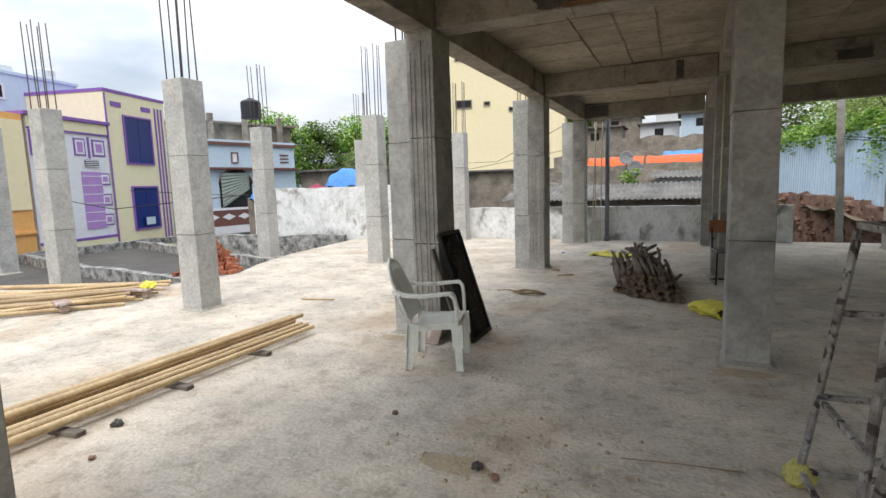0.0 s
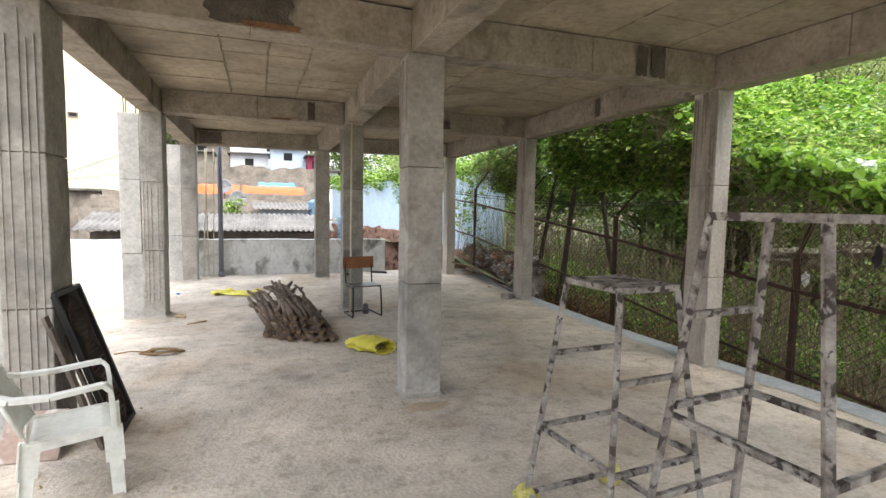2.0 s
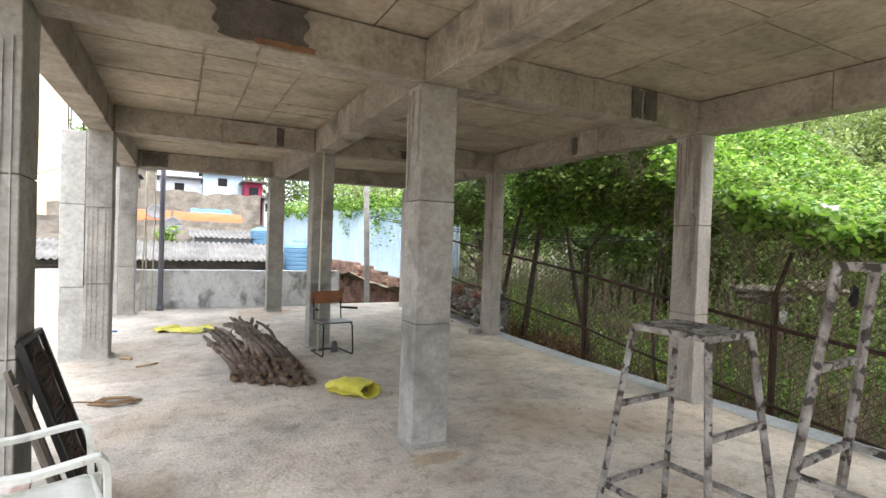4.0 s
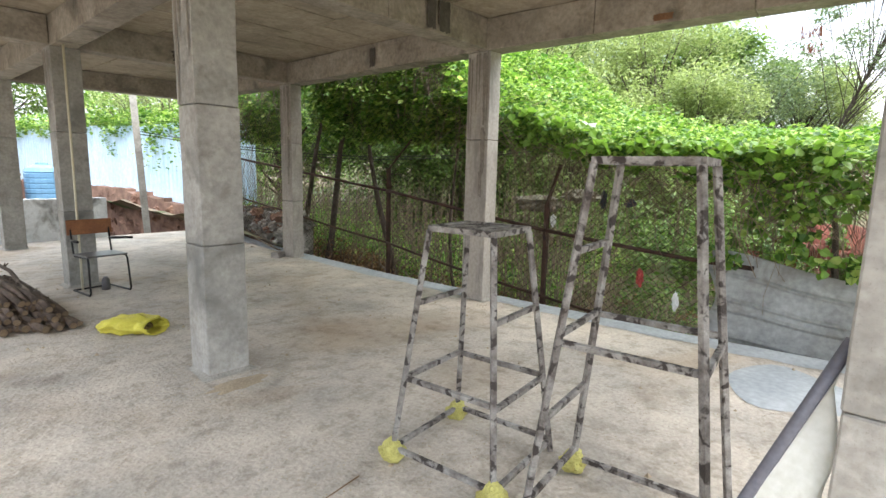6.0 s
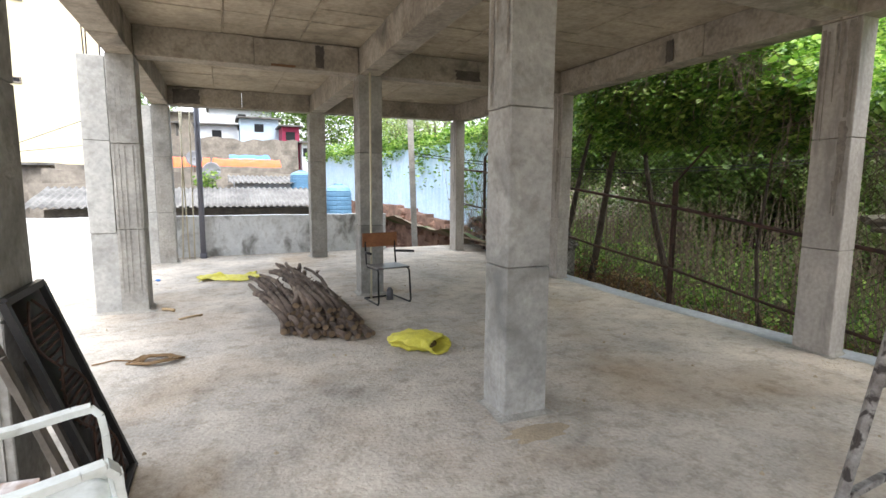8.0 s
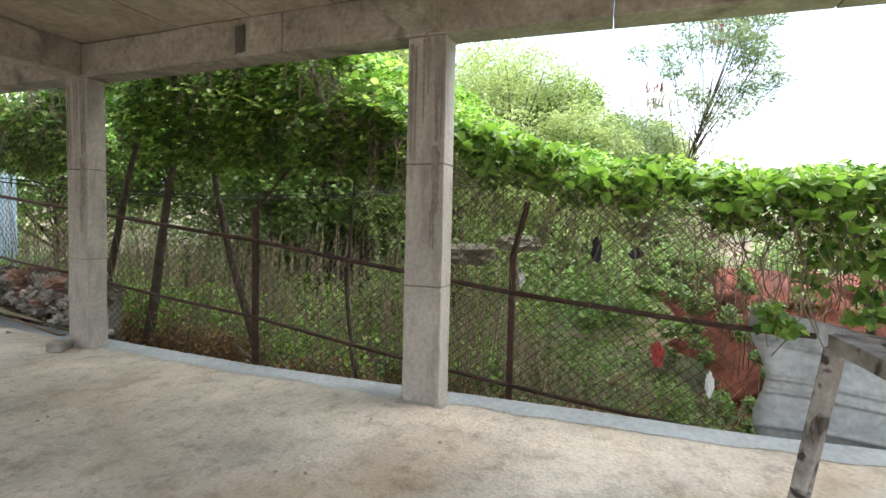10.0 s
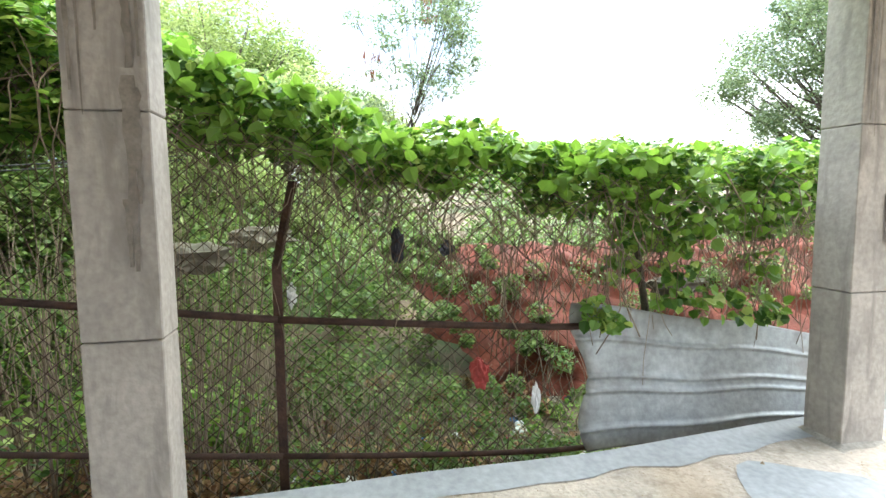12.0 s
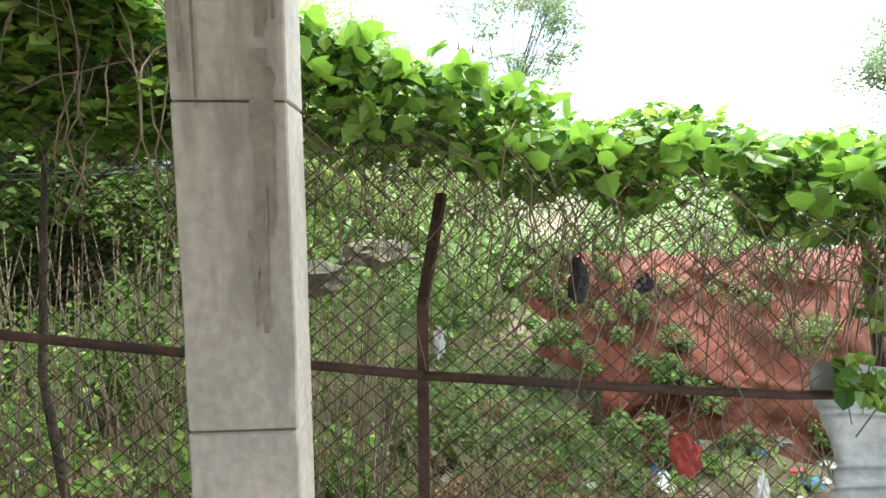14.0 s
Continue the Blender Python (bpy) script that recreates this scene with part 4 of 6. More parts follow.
for z in (0.42, 1.2, 2.0):
    square_motif(o, 2.76, 3.25, z, z + 0.46)
box_part("surround", o, (0.35, -0.03, 0.95), (1.05, -0.003, 2.12), PURPLE, "purple surround")
window(o, 0.55, 1.0, 1.1, 1.98, WHITE, 2, GAP_SHADE, 0.05)
box_part("base_line", o, (0, -0.05, -0.05), (ln, -0.003, 0.05), PURPLE)
box_part("base_band", o, (0, -0.04, -0.8), (ln, -0.003, -0.06), CREAM)
# dark plates on the wall paint the shade of the basement openings
for x0 in (0.45, 2.1):
    box_part("basement_shade", o, (x0, -0.05, -1.3), (x0 + 1.0, -0.041, -0.45), GAP_SHADE)
# cream tower
o, ln = house((-20.2, 13.5), (-21.1, 16.75), 7, -3.3, 5.66, CREAM, "tall cream house front with dark blue windows", 0.03)
window(o, 0.85, 2.45, 2.85, 4.85, PURPLE, 2)
window(o, 0.95, 2.5, 0.1, 1.95, PURPLE, 2)
box_part("casement", o, (1.45, -0.2, 0.3), (1.95, -0.17, 0.62), PALEBLUE, "open pale blue casement")
for x0 in (0.3, 1.95):
    box_part("tile_motif", o, (x0, -0.02, 5.12), (x0 + 0.55, -0.003, 5.32), PURPLE)
for k in range(3):
    box_part("stripe", o, (2.72 + k * 0.2, -0.03, -0.5), (2.80 + k * 0.2, -0.003, 5.35), PURPLE)
box_part("stripe", o, (0.0, -0.03, -0.5), (0.07, -0.003, 5.6), PURPLE)
# pale blue house behind
o, ln = house((-23.2, 10.2), (-24.0, 14.8), 6, -3.3, 6.4, PALEBLUE, "pale blue house behind the purple one", 0.05)
window(o, 0.5, 1.6, 5.4, 6.0, WHITE, 2, GAP_SHADE)
# white house with the arch
o, ln = house((-21.2, 17.1), (-19.7, 23.7), 8, -3.3, 4.1, PALEBLUE, "long whitish house with an arched balcony", 0.05)
box_part("cornice_line", o, (0, -0.12, 3.95), (ln, -0.055, 4.1), BROWNP, "dark cornice line")
box_part("ledge", o, (0, -0.3, 2.72), (ln, -0.003, 2.82), BROWNP)
window(o, 0.1, 1.15, 0.9, 2.4, BROWNP, 1, GAP_SHADE)
# flat dark arch: the shade inside the balcony is its colour
bm = bmesh.new()
arc = [(2.15, 0.75), *[(3.05 - 0.9 * math.cos(math.pi * k / 12), 2.0 + 0.75 * math.sin(math.pi * k / 12)) for k in range(13)], (3.95, 0.75)]
f = [bm.verts.new((x, -0.02, z)) for x, z in arc]
b = [bm.verts.new((x, -0.003, z)) for x, z in arc]
bm.faces.new(f)
for i in range(len(arc)):
    j = (i + 1) % len(arc)
    bm.faces.new((f[i], b[i], b[j], f[j]))
part("arch_shade", bm, GAP_SHADE, o, "dark plate painting the shade inside the balcony arch")
bm = bmesh.new()
add_path(bm, [(x, -0.06, z) for x, z in arc[1:-1]], 0.05, 6)
part("arch_moulding", bm, BROWNP, o)
bm = bmesh.new()
add_sheet(bm, lambda u, v: Vector((2.2 + 1.55 * u, -0.12 + 0.02 * math.sin(v * 60), 2.55 - (1.75 - 0.9 * u) * v)), 8, 60, 0.01)
part("awning", bm, plain("grey_green_sheet", (0.28, 0.33, 0.29), 0.6), o, "grey-green corrugated screen")
box_part("balcony", o, (0, -0.5, -0.1), (4.6, -0.003, 0.75), BROWNP, "brown balcony front")
for k in range(5):
    bm = bmesh.new()
    vs = [bm.verts.new((0.55 + k * 0.85 + dx, -0.512, 0.35 + dz)) for dx, dz in ((-0.36, 0), (0, -0.16), (0.36, 0), (0, 0.16))]
    bm.faces.new(vs)
    part("diamond", bm, WHITE, o, "white diamond ornament")
box_part("balcony_rail", o, (0, -0.52, 0.68), (4.6, -0.501, 0.8), WHITE)
box_part("balcony_base", o, (0, -0.55, -0.5), (4.6, -0.501, -0.12), WHITE)
for x0 in (2.9, 4.2):
    window(o, x0, x0 + 0.38, 3.05, 3.6, BROWNP, 1, WHITE, 0.05)
for k in range(3):
    box_part("louvre", o, (5.8, -0.03, 3.1 + k * 0.19), (6.35, -0.003, 3.18 + k * 0.19), BROWNP)
# roof-top room and tank behind
o, ln = house((-24.6, 20.0), (-22.3, 26.5), 6, 0, 5.5, OLDWALL, "unfinished roof-top room with concrete posts", 0.3)
for x in (0.2, 1.6, 3.6, 5.8):
    box_part("post", o, (x, -0.5, 3.5), (x + 0.3, -0.31, 6.0), OLDWALL)


def tank(x, y, z, r, h, mat, label):
    ob = thing("water_tank", (x, y, z), label, "water tank", "roof water tanks")
    bm = bmesh.new()
    prof = [(r * 0.96, 0), (r, 0.04)]
    k = 6
    for i in range(k):
        a = 0.05 + (h * 0.78 - 0.05) * i / k
        b = 0.05 + (h * 0.78 - 0.05) * (i + 1) / k
        prof += [(r, a), (r, a + (b - a) * 0.7), (r * 0.965, a + (b - a) * 0.78), (r * 0.965, b - 0.01)]
    prof += [(r, h * 0.79), (r * 0.85, h * 0.88), (r * 0.42, h * 0.96), (r * 0.4, h * 0.96)]
    rings = [[bm.verts.new((math.cos(6.2832 * j / 20) * a, math.sin(6.2832 * j / 20) * a, b)) for j in range(20)] for a, b in prof]
    for p, q in zip(rings, rings[1:]):
        for j in range(20):
            bm.faces.new((p[j], p[(j + 1) % 20], q[(j + 1) % 20], q[j]))
    bm.faces.new(rings[0][::-1])
    bm.faces.new(rings[-1])
    part("tank_body", bm, mat, ob)
    bm = bmesh.new()
    add_tube(bm, (0, 0, h * 0.955), (0, 0, h), r * 0.36, r * 0.33, 16)
    part("lid", bm, mat, ob)
    return ob


tank(-21.6, 22.6, 5.63, 0.55, 1.1, TANKBLACK, "black ribbed water tank on the roof-top room")
tank(-25.2, 11.2, 6.53, 0.6, 0.6, WHITE, "white water tank on the pale blue house")
for x in (0.5, 1.9):
    tank(-25.4 + x * 0.3, 12.0 + x, 6.53, 0.5, 0.6, WHITE, "white water tank on the pale blue house")

# neighbouring flat roof between the slab and the houses
bm = bmesh.new()
add_box(bm, (-18.9, -2, -3.3), (-7.6, 13.4, -0.45))
solid("terrace_roof", bm, DARKROOF, "dark weathered flat roof of the next building", kind="structure")
for p, q in (((-10.4, 7.9), (-13.6, 8.2)), ((-13.6, 8.2), (-18.6, 9.4)), ((-8.1, 7.5), (-10.4, 7.9)), ((-9.4, 5.4), (-18.6, 6.2)), ((-18.7, 5.4), (-18.9, 15.5)), ((-8.6, 10.3), (-18.6, 13.2))):
    wall("roof_parapet", p, q, -0.46, -0.18, 0.22, MOSS, "low mossy parapet on the neighbouring roof", 0.03)

# yellow apartment block
o, ln = house((-13.4, 29.6), (-5.9, 31.9), 12, -3.3, 15, SAND, "tall pale yellow apartment block with small openings", 0)
for x, z, w, h in ((1.2, 9.0, 0.9, 0.5), (1.2, 6.2, 1.0, 0.5), (2.9, 6.3, 0.4, 0.26), (4.4, 5.9, 0.42, 0.26), (4.6, 9.4, 0.5, 0.3)):
    window(o, x, x + w, z, z + h, OLDWALL, 1, GAP_SHADE, 0.05)
for k in range(6):
    box_part("floor_joint", o, (0, -0.006, 1.6 + k * 2.2), (ln, -0.002, 1.63 + k * 2.2), SAND)


# roofs beyond the parapet
def corrugated(name, x0, x1, y0, y1, z0, z1, label, pitch=0.17, mat=None):
    bm = bmesh.new()
    n = int((x1 - x0) / pitch * 6)
    add_sheet(bm, lambda u, v: Vector((x0 + (x1 - x0) * u, y0 + (y1 - y0) * v, z0 + (z1 - z0) * v + 0.03 * math.sin((x1 - x0) * u / pitch * 6.283) + 0.02 * (int(v * 3.99) % 2))), n, 6, 0.008)
    return solid(name, bm, mat or ASBESTOS, label, "roof")


def shed(x0, x1, y0, y1, z0, z1, mat, label):
    ob = thing("shed", ((x0 + x1) / 2, (y0 + y1) / 2, 0), label, "shed", "sheds beyond the parapet")
    box_part("wall", ob, ((x0 - x1) / 2, (y0 - y1) / 2, z0), ((x1 - x0) / 2, (y1 - y0) / 2, z1), mat)
    return ob


low_shed = shed(-5.2, 1.6, 18.6, 20.9, -3, 0.86, WOODGREY, "low shed with dark plank walls")
for k in range(9):
    bm = bmesh.new()
    add_box(bm, (-3.2, -1.23, 0.08 + k * 0.09), (1.2, -1.152, 0.15 + k * 0.09))
    part("plank", bm, WOODGREY, low_shed, "weathered horizontal plank")
corrugated("shed_roof", -5.6, 1.9, 18.2, 20.6, 0.93, 1.42, "old grey corrugated roof of the low shed")
shed(-0.5, 1.4, 21.3, 23.4, -3, 1.6, WHITE, "small whitewashed shed beyond the parapet")
corrugated("shed_roof", -0.7, 1.9, 21.0, 23.5, 1.6, 1.85, "grey corrugated roof of the small shed")
for y, z, zz, x0 in ((22.5, 1.55, -3, -6.5), (24.0, 2.0, -3, -6.5), (25.6, 2.25, -3, -6.5)):
    wall("terrace_wall", (x0, y), (-0.6 if y < 24 else 2.4, y), zz, z, 0.5, OLDWALL, "stained terrace wall of the huts", 0.06)
shed(-3.95, 1.6, 27.8, 29.2, -3, 2.0, OLDWALL, "hut under the orange tarpaulins")
shed(-0.45, 1.35, 29.35, 30.5, -3, 2.68, OLDWALL, "hut under the blue plastic sheet")
for x0, x1 in ((-4.1, -1.35), (-1.25, 1.75)):
    bm = bmesh.new()
    add_sheet(bm, lambda u, v: Vector((x0 + (x1 - x0) * u, 27.6 + 1.6 * v + 0.1 * math.sin(u * 9), 2.02 + 0.72 * math.sin(min(1, v * 1.3) * 1.57) + 0.05 * noise.noise(Vector((u * 8, v * 5, x0))))), 40, 16, 0.01)
    solid("orange_tarpaulin", bm, TARP, "bright orange tarpaulin over a hut roof", "tarpaulin", "orange tarpaulins")
bm = bmesh.new()
add_sheet(bm, lambda u, v: Vector((-0.5 + 1.9 * u, 29.4 + v, 2.75 + 0.25 * v + 0.08 * noise.noise(Vector((u * 6, v * 4, 0))))), 16, 6, 0.01)
solid("blue_tarpaulin", bm, BLUETARP, "crumpled blue plastic sheet beyond the orange one", "tarpaulin")
wall("hut_wall", (-8, 34.2), (3.4, 34.4), -3, 4.1, 0.3, OLDWALL, "long stained wall of the huts on the hill", 0.12)
wall("hut_wall_base", (-8, 31.8), (3.0, 32.0), -3, 3.1, 0.3, OLDWALL, "stained retaining wall below the huts", 0.1)
for x0, x1, y, z, mat in ((-6.5, -3.2, 36, 5.0, OLDWALL), (-2.2, 0.2, 38, 5.2, WHITE), (0.3, 2.6, 37, 5.6, PALEBLUE), (2.6, 3.6, 35, 5.0, REDTARP), (-6, -2.5, 42, 6.3, OLDWALL), (-1.5, 3, 44, 7.0, WHITE), (3.6, 4.3, 34, 4.0, WHITE)):
    o = shed(x0, x1, y, y + 2.5, -3, z, mat, "small hut on the hillside with a tin roof")
    box_part("roof", o, ((x0 - x1) / 2 - 0.2, -1.6, z), ((x1 - x0) / 2 + 0.2, 1.5, z + 0.09), ASBESTOS)
    # dark plate painting the shade of an opening; the wall is whole
    box_part("opening", o, (-0.3, -1.262, z - 0.8), (0.25, -1.252, z - 0.3), GAP_SHADE)
tank(1.75, 21.3, 1.28, 0.42, 0.78, TANKBLUE, "blue-grey ribbed water tank on a ledge")
tank(2.55, 19.0, 0.45, 0.42, 1.15, TANKBLUE, "dark blue ribbed water tank behind the parapet")
bm = bmesh.new()
add_box(bm, (1.2, 20.8, 1.2), (2.4, 21.9, 1.27))
add_box(bm, (1.3, 20.9, -3), (1.4, 21.0, 1.2))
add_box(bm, (2.1, 18.55, -3), (3.0, 19.45, 0.446))
solid("tank_ledge", bm, OLDWALL, "thin concrete ledge under the water tank", "ledge")
for x, y, z, r in ((-1.85, 24.8, 2.3, 0.3), (-1.2, 21.0, 1.75, 0.28), (-8.1, 20.5, 0.7, 0.35)):
    ob = thing("satellite_dish", (x, y, z), "grey satellite dish on a short mast above the roofs", "satellite dish", "satellite dishes")
    bm = bmesh.new()
    add_sheet(bm, lambda u, v: Vector((r * v * math.cos(u * 6.2832), -0.25 * r * (v * v) - 0.02, r * v * math.sin(u * 6.2832) + 0.25)), 20, 4, 0.006)
    part("dish", bm, plain("dish_grey", (0.25, 0.25, 0.26), 0.6), ob)
    bm = bmesh.new()
    add_tube(bm, (0, 0.03, -5.0), (0, 0.03, 0.25), 0.02)
    add_tube(bm, (0, -0.02, 0.25), (0, -r, 0.2), 0.01)
    part("mast", bm, RUST, ob)
# small plant on the wall, cables and clutter
ob = thing("potted_shrub", (-1.35, 20.9, 1.1), "small leafy green shrub on a hut ledge", "plant")
crown = new("crown", leaf_mesh("crown", [leaves(clump_points([(0, 0, 0.35), (0.1, 0, 0.7), (-0.15, 0, 0.55)], 0.32, 110), 0.1)], VINE))
crown.parent = ob
bm = bmesh.new()
add_path(bm, [(0, 0, -0.1), (0.02, 0, 0.3), (0.05, 0, 0.6)], 0.02, 5)
part("stem", bm, BARK, ob)

# retaining wall and pale blue sheets to the north-east
wall("retaining_wall_1", (3.5, 31.5), (5.25, 20.5), -3.3, 0.78, 0.4, STONE, "rough reddish stone retaining wall", 0.05)
for k in range(6):
    wall(f"retaining_wall_{k + 2}", (5.25 + 0.175 * k, 20.5 - 1.05 * k), (5.425 + 0.175 * k, 19.45 - 1.05 * k), -3.3, 0.70 - 0.125 * k, 0.4, STONE, "rough reddish stone retaining wall", 0.06)
fs = thing("sheet_fence", (0, 0, 0), "pale blue corrugated metal sheet fence on a stone wall", "fence")
n = 19


def i_of(u):
    return int(round(u * 32))


for k in range(n):
    a, b = k / n, (k + 1) / n
    bm = bmesh.new()
    zt, zl = rnd(-0.03, 0.03), rnd(-0.03, 0.03)
    bottom = min(0.75, max(0.0, 0.08 + (31.3 - 16.9 * (a + b) / 2 - 16.5) * 0.17))
    add_sheet(bm, lambda u, v: Vector((3.6 + 2.72 * (a + (b - a) * u) + (0.035 if (i_of(u) % 8) in (3, 4) else 0.0), 31.3 - 16.9 * (a + (b - a) * u), (bottom + zl) * (1 - v) + (2.95 - 0.1 * a + zt) * v)), 32, 1, 0.004)
    for f in bm.faces:
        f.smooth = False
    part("panel", bm, SHEETBLUE, fs)
ob = thing("concrete_pole", (3.80, 15.2, -0.2), "leaning grey concrete pole beyond the slab with cables", "pole")
bm = bmesh.new()
add_bar(bm, (0, 0, 0), (-0.16, 0.05, 4.6), 0.17, 0.15)
part("pole_shaft", bm, CONC, ob)
bm = bmesh.new()
for dz in (0, 0.06):
    add_path(bm, [(-0.1 + t * 7, 0.0 - t * 9, 2.55 + dz - 0.5 * math.sin(t * 3.14)) for t in (0, 0.1, 0.2, 0.35, 0.5, 0.7, 1)], 0.012, 4)
part("cable", bm, CABLE, ob, "slack black cables")
tagged(new("creeper_over_sheets", leaf_mesh("creeper", [leaves(clump_points([(3.75 + 2.72 * t, 31.3 - 16.9 * t, 3.05 - 0.1 * t + 0.2 * math.sin(t * 40)) for t in [k / 60 for k in range(61)]], 0.55, 110, 0.7), 0.12), leaves(clump_points([(3.55 + 2.72 * t, 31.3 - 16.9 * t, z) for t, z in ((0.55, 2.5), (0.57, 2.1), (0.7, 2.5), (0.72, 2.2), (0.9, 2.3), (0.8, 2.6), (0.35, 2.6))], 0.22, 60, 1.4), 0.09)], VINE)), "yellow-green creeper hanging over the sheets", "creeper", kind="stuff")
bushes("hill_shrubs", 90, (5.5, 13, 15, 34), 1.0, 170, 0.13, VINE, "bright green creeper and bushes above the sheet fence", 2.3)

# behind the white boundary wall, west
for x, y, w, z, mat, lab in ((-17.5, 24.5, 5, 2.6, OLDWALL, "old grey hut beyond the wall"), (-13.5, 27, 4, 2.2, WOODGREY, "small plank hut beyond the wall"), (-9.5, 29, 4, 2.3, OLDWALL, "old grey hut beyond the wall"), (-19, 34, 9, 4.2, OLDWALL, "long low house under the trees"), (-9, 40, 9, 4.6, WHITE, "pale low house under the trees")):
    o = shed(x - w / 2, x + w / 2, y, y + 3, -3, z, mat, lab)
    box_part("roof", o, (-w / 2 - 0.2, -1.8, z), (w / 2 + 0.2, 1.7, z + 0.1), ASBESTOS)
wall("storage_platform", (-17.5, 18.3), (-9.6, 21.3), -3.3, 1.28, 1.6, OLDWALL, "rough platform behind the boundary wall", 0.03)
for p, mat, lab, s in (((-13.0, 19.3, 2.15), BLUETARP, "bright blue plastic sheet over a stack", 0.9), ((-12.1, 19.8, 1.8), REDTARP, "dark red cloth over a stack", 0.9), ((-10.5, 21, 1.85), REDTARP, "dark red cloth over a stack", 0.8), ((-14.5, 19.0, 1.75), REDTARP, "dark red cloth over a stack", 0.6), ((-16.7, 18.2, 1.7), BLUETARP, "blue domed plastic cover behind the wall", 0.6)):
    bm = bmesh.new()
    add_sheet(bm, lambda u, v: Vector((s * (2 * u - 1), 0.7 * (2 * v - 1), s * 0.9 * (math.sin(u * 3.14) * math.sin(v * 3.14)) ** 0.5 - 0.5 + 0.14 * noise.noise(Vector((u * 5, v * 5, s * p[0])))), ), 18, 10)
    solid("covered_stack", bm, mat, lab, "tarpaulin", "", at=(*p, 0, 0, 30))
for k, (x, y, h, s) in enumerate(((-16.8, 28, 3.2, 2.3), (-27, 42, 7.4, 3.5), (-22, 46, 7.6, 4), (-17, 48, 8.0, 4.5), (-12, 50, 8.4, 4.5), (-31, 34, 6.8, 3), (-7, 46, 8.2, 3.5), (-24, 40, 6.6, 3.2), (-19.5, 41, 6.9, 3.2), (-14.5, 43, 7.2, 3.4), (-29, 38, 6.4, 2.8), (-10, 45, 7.4, 3), (6, 44, 8, 4), (11, 38, 8, 4))):
    tree((x, y, 0.6), h, s, 46, 190, 0.16 if k == 0 else 0.22, BUSH if k % 2 == 0 else VINE_LIFTED, "dark green tree on the skyline beyond the houses" if k else "round green tree beyond the boundary wall", False, 0.2, 0.15, seed=30 + k, clump_r=0.2)
for pts in ([(-20.0, 11.0, 1.6), (-14, 9.5, 1.2), (-9, 9.6, 1.5)], [(-19.9, 14, 1.75), (-12, 16, 1.2), (-5.9, 31, 3.4)], [(-13.3, 29.5, 2.9), (-9, 28, 2.8), (-4.2, 24, 4.2)]):
    bm = bmesh.new()
    add_path(bm, [Vector(pts[0]).lerp(Vector(pts[1]), t) for t in (0, 0.33, 0.66)] + [Vector(pts[1]).lerp(Vector(pts[2]), t) for t in (0, 0.5, 1)], 0.014, 4)
    solid("overhead_cable", bm, CABLE, "thin black overhead cable between the houses", "cable", "overhead cables")


# ---- things on the slab ----
PLASTIC = material("grubby_white_plastic", (0.74, 0.75, 0.69), 0.42, var=(0.62, 0.62, 0.56), scale=6, fine=40, bump=0.03, stain=(0.30, 0.28, 0.23), stain_scale=5, stain_at=(0.6, 0.85))
PAINTED = material("paint_spattered_iron", (0.38, 0.36, 0.33), 0.65, var=(0.10, 0.08, 0.07), scale=9, fine=110, bump=0.35, stain=(0.045, 0.035, 0.03), stain_scale=17, stain_at=(0.53, 0.60), coord="World")
YELLOW = material("yellow_woven_sack", (0.75, 0.68, 0.10), 0.6, var=(0.60, 0.52, 0.07), scale=9, fine=80, bump=0.4)
WRAP = material("dull_yellow_sacking", (0.58, 0.54, 0.17), 0.7, var=(0.42, 0.38, 0.12), scale=14, fine=80, bump=0.6)
SANDYEL = material("sack_contents", (0.24, 0.16, 0.05), 0.95, var=(0.10, 0.06, 0.02), scale=20, fine=60, bump=0.8)
BAMBOO = material("dry_bamboo", (0.50, 0.37, 0.21), 0.6, var=(0.34, 0.23, 0.12), scale=2.5, fine=40, bump=0.1, obj_var=0.2)
LOG = material("log_bark", (0.17, 0.125, 0.095), 0.95, var=(0.05, 0.034, 0.025), scale=7, fine=40, bump=0.8, stain=(0.22, 0.175, 0.13), stain_scale=5, stain_at=(0.56, 0.70), obj_var=0.25)
LOGEND = plain("cut_log_end", (0.26, 0.18, 0.11), 0.9, var=0.35)
BRICK = material("red_brick", (0.42, 0.15, 0.08), 0.95, var=(0.30, 0.10, 0.055), scale=6, fine=40, bump=0.5, stain=(0.48, 0.38, 0.30), stain_scale=4, stain_at=(0.55, 0.75), obj_var=0.3)
WOOD = material("brown_varnished_wood", (0.30, 0.12, 0.045), 0.45, var=(0.20, 0.075, 0.03), scale=5, fine=50, bump=0.1)
SEATTOP = plain("dark_laminate", (0.12, 0.11, 0.11), 0.35, var=0.2)
DARKIRON = plain("dark_iron", (0.025, 0.023, 0.022), 0.5, 0.4)
STRAP = material("cement_splashed_board", (0.36, 0.27, 0.22), 0.8, var=(0.28, 0.20, 0.16), scale=3, fine=30, bump=0.2, stain=(0.62, 0.58, 0.56), stain_scale=4, stain_at=(0.5, 0.6))
PVC = plain("grey_pvc", (0.17, 0.17, 0.20), 0.5)
PALEPIPE = plain("cream_conduit", (0.68, 0.62, 0.46), 0.6)
ROPE = plain("coir_rope", (0.28, 0.17, 0.08), 0.9, var=0.3)


